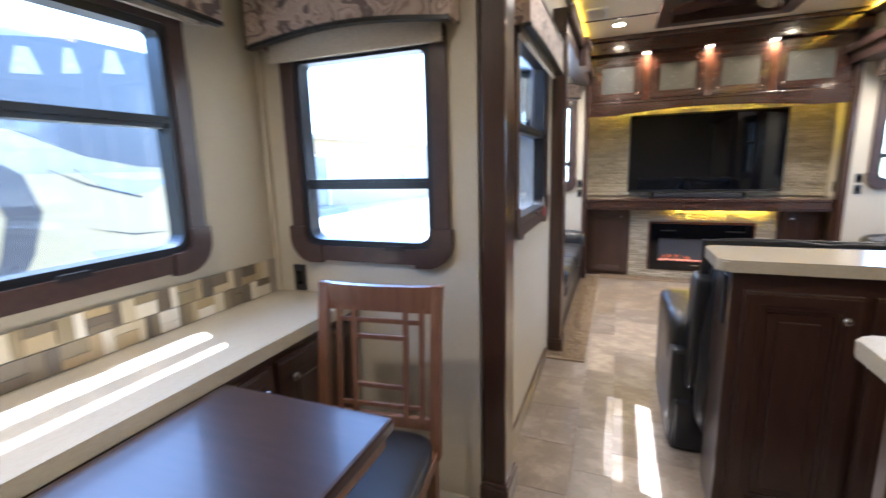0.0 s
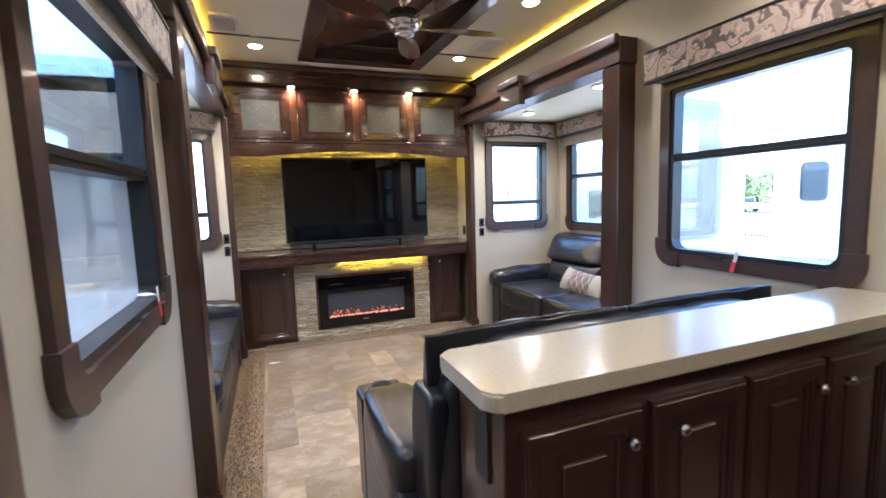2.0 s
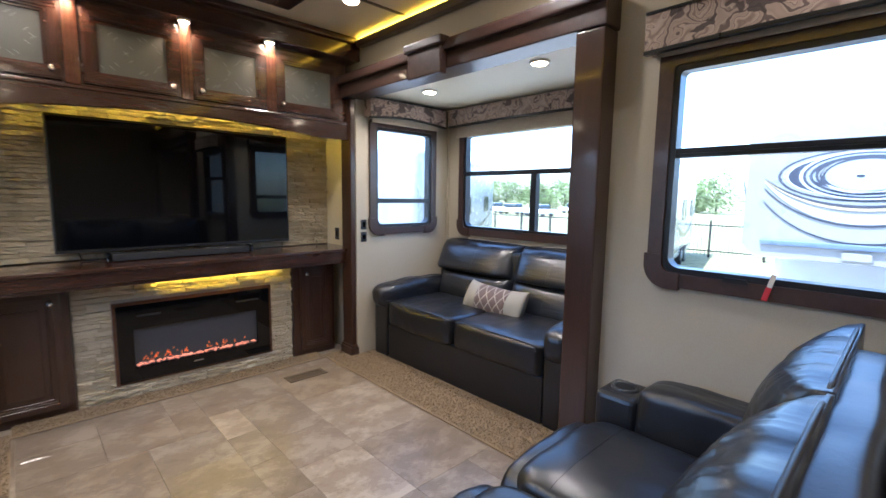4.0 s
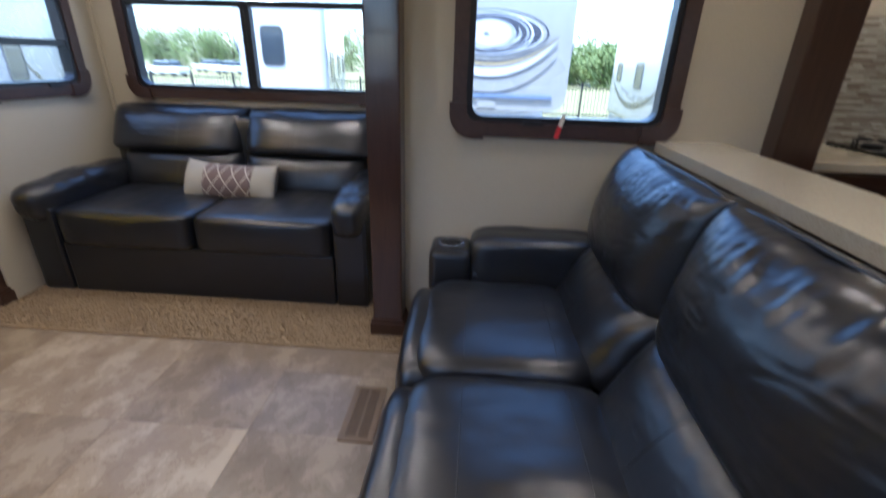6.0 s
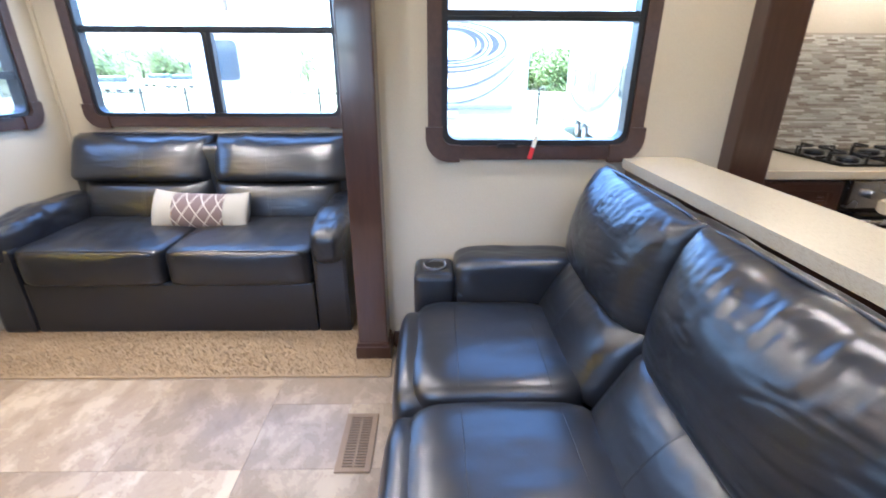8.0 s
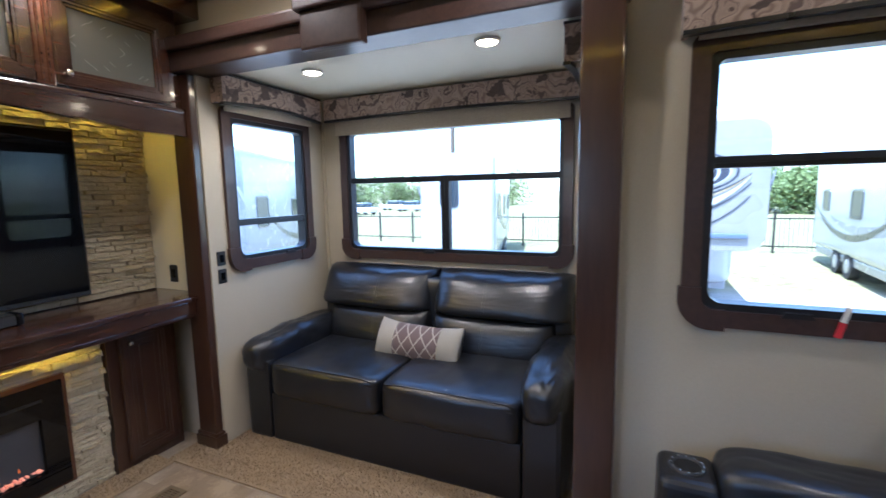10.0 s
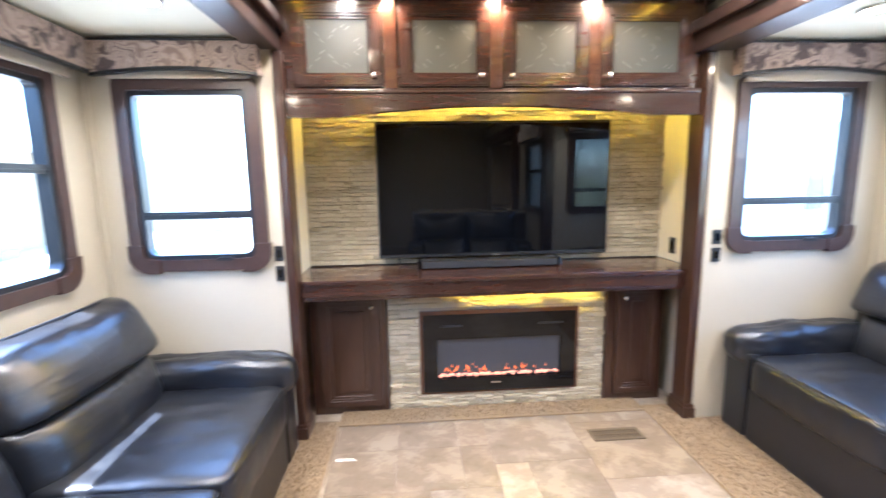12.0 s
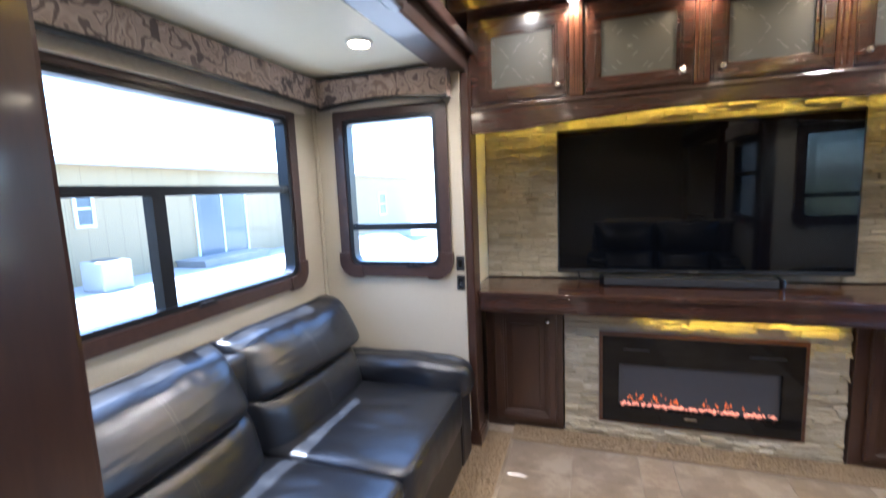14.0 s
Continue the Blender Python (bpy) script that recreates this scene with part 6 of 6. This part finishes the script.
tagged(part("ground_bank", bm, plain("pale_concrete", (0.42, 0.40, 0.37), 0.9, grain=12, vary=0.2, bump=0.3)), "pale raised gravel bank beside the mobile home", "ground", "", "structure")


def tree(at, h, r, seed):
    rg = random.Random(seed)
    root = thing("tree", at, 0, "leafy green tree at the edge of the lot", "tree", "trees beyond the fence")
    bm = bmesh.new()
    tube(bm, (0, 0, 0), (0.1, 0.05, h * 0.5), 0.22, 0.13, 10)
    for k in range(5):
        a = rg.uniform(0, 6.28)
        tube(bm, (0.05, 0, h * (0.25 + 0.05 * k)), (r * 0.6 * math.cos(a), r * 0.6 * math.sin(a), h * (0.5 + 0.07 * k)), 0.09, 0.03, 7)
    part("trunk", bm, BARK, root)
    V, F = [], []
    cl = [(Vector((rg.gauss(0, r * 0.42), rg.gauss(0, r * 0.42), h * rg.uniform(0.12, 0.9))), rg.uniform(0.25, 0.5) * r) for _ in range(26)]
    for c, cr in cl:
        for _ in range(110):
            d = Vector((rg.gauss(0, 1), rg.gauss(0, 1), rg.gauss(0, 0.8))).normalized() * cr * rg.uniform(0.6, 1.05)
            p = c + d
            u = Vector((rg.gauss(0, 1), rg.gauss(0, 1), rg.gauss(0, 1))).normalized() * rg.uniform(0.10, 0.24)
            w = u.orthogonal().normalized() * rg.uniform(0.08, 0.16)
            b = len(V)
            V += [p - u, p + w, p + u, p - w]
            F.append((b, b + 1, b + 2, b + 3))
    me = bpy.data.meshes.new("crown")
    me.from_pydata(V, [], F)
    me.materials.append(LEAF)
    ob = new("crown", me)
    ob.parent = root


rng = random.Random(8)
k = 0
for az in [15 + 1.8 * i for i in range(23)] + [-8 - 2.0 * i for i in range(12)]:
    d = (93 if az > 0 else 59) + rng.uniform(-5, 5)
    h = 6.5 + rng.uniform(-0.8, 0.9) if az > 0 else 4.9 + rng.uniform(-0.6, 0.7)
    tree((2.5 + d * math.cos(radians(az)), 4.4 + d * math.sin(radians(az)), GROUND), h, h * rng.uniform(0.58, 0.8), 100 + k)
    k += 1
fe = thing("iron_fence", (24.0, 0, GROUND), 0, "black iron picket fence across the grass", "fence")
me_p = me_q = None
for i in range(27):
    y = -14 + i * 2.0
    if me_p is None:
        ob = part("post", blk(-0.04, 0.04, -0.04, 0.04, 0, 1.6), IRON, fe)
        me_p = ob.data
    else:
        ob = new("post", me_p)
        ob.parent = fe
    ob.location = (0, y, 0)
for z in (0.25, 1.35):
    part("rail", blk(-0.02, 0.02, -14, 38, z, z + 0.045), IRON, fe)
bl = [(-0.009, 0.009, -14 + i * 0.15, -14 + i * 0.15 + 0.018, 0.1, 1.5) for i in range(346)]
boxes_mesh("pickets", bl, IRON, fe, "thin black pickets")


def car(at, turn, mat, label):
    root = thing("parked_car", at, turn, label, "car", "cars on the far lot")
    part("body", blk(-2.2, 2.2, -0.88, 0.88, 0.3, 0.95, 0.15, seg=3), mat, root, "", True)
    part("cabin", blk(-1.3, 1.0, -0.78, 0.78, 0.9, 1.5, 0.2, seg=3), DARKG, root, "", True)
    part("roof", blk(-1.0, 0.7, -0.7, 0.7, 1.46, 1.53, 0.03), mat, root)
    for sx in (-1.4, 1.4):
        for sy in (-0.85, 0.65):
            part("wheel", tube(bmesh.new(), (sx, sy, 0.33), (sx, sy + 0.2, 0.33), 0.33, n=18), RUBBER, root)


for x, y, t in ((52, 38, 80), (54, 44, 95), (57, 50, 85), (62, 36, 90), (66, 41, 88)):
    car((x, y, GROUND), t, CARW, "white parked car on the far lot")
pole = thing("utility_pole", (22.5, 13.0, GROUND), 0, "tall wooden utility pole with wires", "pole")
part("post", tube(bmesh.new(), (0, 0, 0), (0, 0, 9.0), 0.13, 0.10, 10), BARK, pole)
part("crossarm", blk(-0.06, 0.06, -1.1, 1.1, 8.2, 8.32), BARK, pole)
curve_tube("wire", [(0, -40 + i * 8, 8.35 + 0.02 * (i - 5) ** 2 * 0.6) for i in range(11)], 0.02, IRON, pole)

# ---- carpet ----
for nm, x0, x1, y0, y1 in (("carpet_east", 4.185, XR + 0.3, 4.955, 7.235), ("carpet_west", 1.95, 2.335, 4.86, 7.235), ("carpet_front", 2.336, 4.184, 7.185, 7.345)):
    cp = tagged(part(nm, blk(x0, x1, y0, y1, 0.0005, 0.012, 0.004), CARPET), "beige shaggy carpet strip along the slide-out", "carpet", "", "structure")
    g = np.random.default_rng(len(nm))
    n = int((x1 - x0) * (y1 - y0) / 0.000045)
    px, py = g.uniform(x0 + 0.004, x1 - 0.004, n), g.uniform(y0 + 0.004, y1 - 0.004, n)
    an, hh = g.uniform(0, 6.283, n), g.uniform(0.005, 0.012, n)
    lx, ly = g.normal(0, 0.004, n), g.normal(0, 0.004, n)
    dx, dy = np.cos(an) * 0.0021, np.sin(an) * 0.0021
    V = np.stack([np.stack([px - dx, py - dy, np.full(n, 0.011)], 1), np.stack([px + dx, py + dy, np.full(n, 0.011)], 1), np.stack([px + lx + dx * 0.5, py + ly + dy * 0.5, 0.011 + hh], 1), np.stack([px + lx - dx * 0.5, py + ly - dy * 0.5, 0.011 + hh], 1)], 1).reshape(-1, 3)
    me = bpy.data.meshes.new("pile")
    me.from_pydata(V.tolist(), [], [(4 * i, 4 * i + 1, 4 * i + 2, 4 * i + 3) for i in range(n)])
    me.materials.append(CARPET)
    ob = new("pile", me)
    ob.parent = cp
    tagged(ob, "beige carpet pile", kind="stuff")

# ---- ledger stones ----
rng = random.Random(21)


def stone_mesh(seed):
    rg = random.Random(seed)
    bm = bmesh.new()
    f = [(-0.5, -0.5), (-0.17, -0.5 + rg.uniform(-.12, .10)), (0.2, -0.5 + rg.uniform(-.12, .10)), (0.5, -0.5), (0.5, 0.5), (0.15, 0.5 + rg.uniform(-.10, .12)), (-0.2, 0.5 + rg.uniform(-.10, .12)), (-0.5, 0.5)]
    a = [bm.verts.new((u, 0, v)) for u, v in f]
    b = [bm.verts.new((u * 0.97, -rg.uniform(0.55, 1.0), v * 0.84)) for u, v in f]
    for i in range(8):
        bm.faces.new((a[i], a[(i + 1) % 8], b[(i + 1) % 8], b[i]))
    c = bm.verts.new((rg.uniform(-.2, .2), -rg.uniform(0.8, 1.1), rg.uniform(-.15, .15)))
    for i in range(8):
        bm.faces.new((b[i], b[(i + 1) % 8], c))
    bmesh.ops.recalc_face_normals(bm, faces=bm.faces)
    me = bpy.data.meshes.new("stone")
    bm.to_mesh(me)
    bm.free()
    me.materials.append(STONE)
    return me


kinds = [stone_mesh(i) for i in range(8)]
row = 0
z = 0.004
while z < 0.765:
    hgt = rng.choice((0.018, 0.023, 0.028, 0.034))
    x = 2.632 - rng.uniform(0, 0.08)
    while x < 3.988:
        w = rng.uniform(0.06, 0.16)
        spans = [(max(x, 2.632), min(x + w, 3.988))]
        if z + hgt > 0.094 and z < 0.632:
            spans = [s for a, b in spans for s in ((a, min(b, 2.822)), (max(a, 3.820), b)) if s[1] - s[0] > 0.012]
        for a, b in spans:
            if b - a > 0.012:
                ob = new("stone", rng.choice(kinds))
                ob.parent = surround
                ob.location = ((a + b) / 2, 7.373, z + hgt / 2)
                ob.scale = (b - a - 0.0005, rng.choice((0.010, 0.016, 0.024, 0.034)) * rng.uniform(0.85, 1.1), (hgt - 0.0006) * rng.uniform(0.95, 1.06))
                ob.rotation_euler = (0, radians(rng.uniform(-1.2, 1.2)), 0)
        x += w
    z += hgt
V, F = [], []
z = 0.895
while z < 1.93:
    hgt = rng.choice((0.018, 0.023, 0.028, 0.033))
    x = 2.148 - rng.uniform(0, 0.08)
    while x < 4.431:
        w = rng.uniform(0.05, 0.15)
        a, b = max(x, 2.148), min(x + w, 4.431)
        if b - a > 0.012 and (b < 2.60 or a > 4.02 or z > 1.76):
            ob = new("stone", rng.choice(kinds))
            ob.parent = stone_wall
            ob.location = ((a + b) / 2, 7.5755, z + hgt / 2)
            ob.scale = (b - a - 0.0005, rng.choice((0.010, 0.016, 0.024, 0.034)) * rng.uniform(0.85, 1.1), (hgt - 0.0006) * rng.uniform(0.95, 1.06))
            ob.rotation_euler = (0, radians(rng.uniform(-1.2, 1.2)), 0)
        elif b - a > 0.012:
            k = len(V)
            d = rng.uniform(0.008, 0.024)
            us = (0, 0.3, 0.65, 1)
            for vv, sh in ((0, 0), (0.08, 1), (0.92, 1), (1, 0)):
                for u in us:
                    V.append((a + 0.0008 + (b - a - 0.0016) * u, 7.576 - (d * rng.uniform(0.75, 1.1) if sh else 0.0), z + (hgt - 0.001) * vv))
            for r in range(3):
                for c in range(3):
                    F.append((k + r * 4 + c, k + r * 4 + c + 1, k + r * 4 + c + 5, k + r * 4 + c + 4))
            F.append((k, k + 4, k + 8, k + 12))
            F.append((k + 3, k + 15, k + 11, k + 7))
        x += w
    z += hgt
me = bpy.data.meshes.new("stones")
me.from_pydata(V, [], F)
me.materials.append(STONEJ)
ob = new("stones", me)
ob.parent = stone_wall
tagged(ob, "stacked pale ledger stones", kind="stuff")

# ---- floor tiles ----
rng = random.Random(4)
MOD = 0.166
NX, NY = 15, 41
X0, Y0 = 2.02, 0.62
used = [[False] * NY for _ in range(NX)]
tiles = {}
for j in range(NY):
    for i in range(NX):
        if used[i][j]:
            continue
        opts = [(3, 3), (3, 3), (2, 2), (3, 2), (2, 3), (2, 2), (3, 4), (1, 2), (1, 1)]
        first = opts[:-1]
        rng.shuffle(first)
        for w, h in first + [(1, 1)]:
            if i + w <= NX and j + h <= NY and all(not used[a][b] for a in range(i, i + w) for b in range(j, j + h)):
                break
        for a in range(i, i + w):
            for b in range(j, j + h):
                used[a][b] = True
        if (w, h) not in tiles:
            tm = bmesh.new()
            box(tm, -w * MOD / 2 + 0.0005, w * MOD / 2 - 0.0005, -h * MOD / 2 + 0.0005, h * MOD / 2 - 0.0005, -0.005, 0.0, 0.0006, 1)
            me = bpy.data.meshes.new("tile")
            tm.to_mesh(me)
            tm.free()
            me.materials.append(TILE)
            tiles[(w, h)] = me
        ob = new("tile", tiles[(w, h)])
        ob.parent = floor
        ob.location = (X0 + (i + w / 2) * MOD, Y0 + (j + h / 2) * MOD, 0.0)
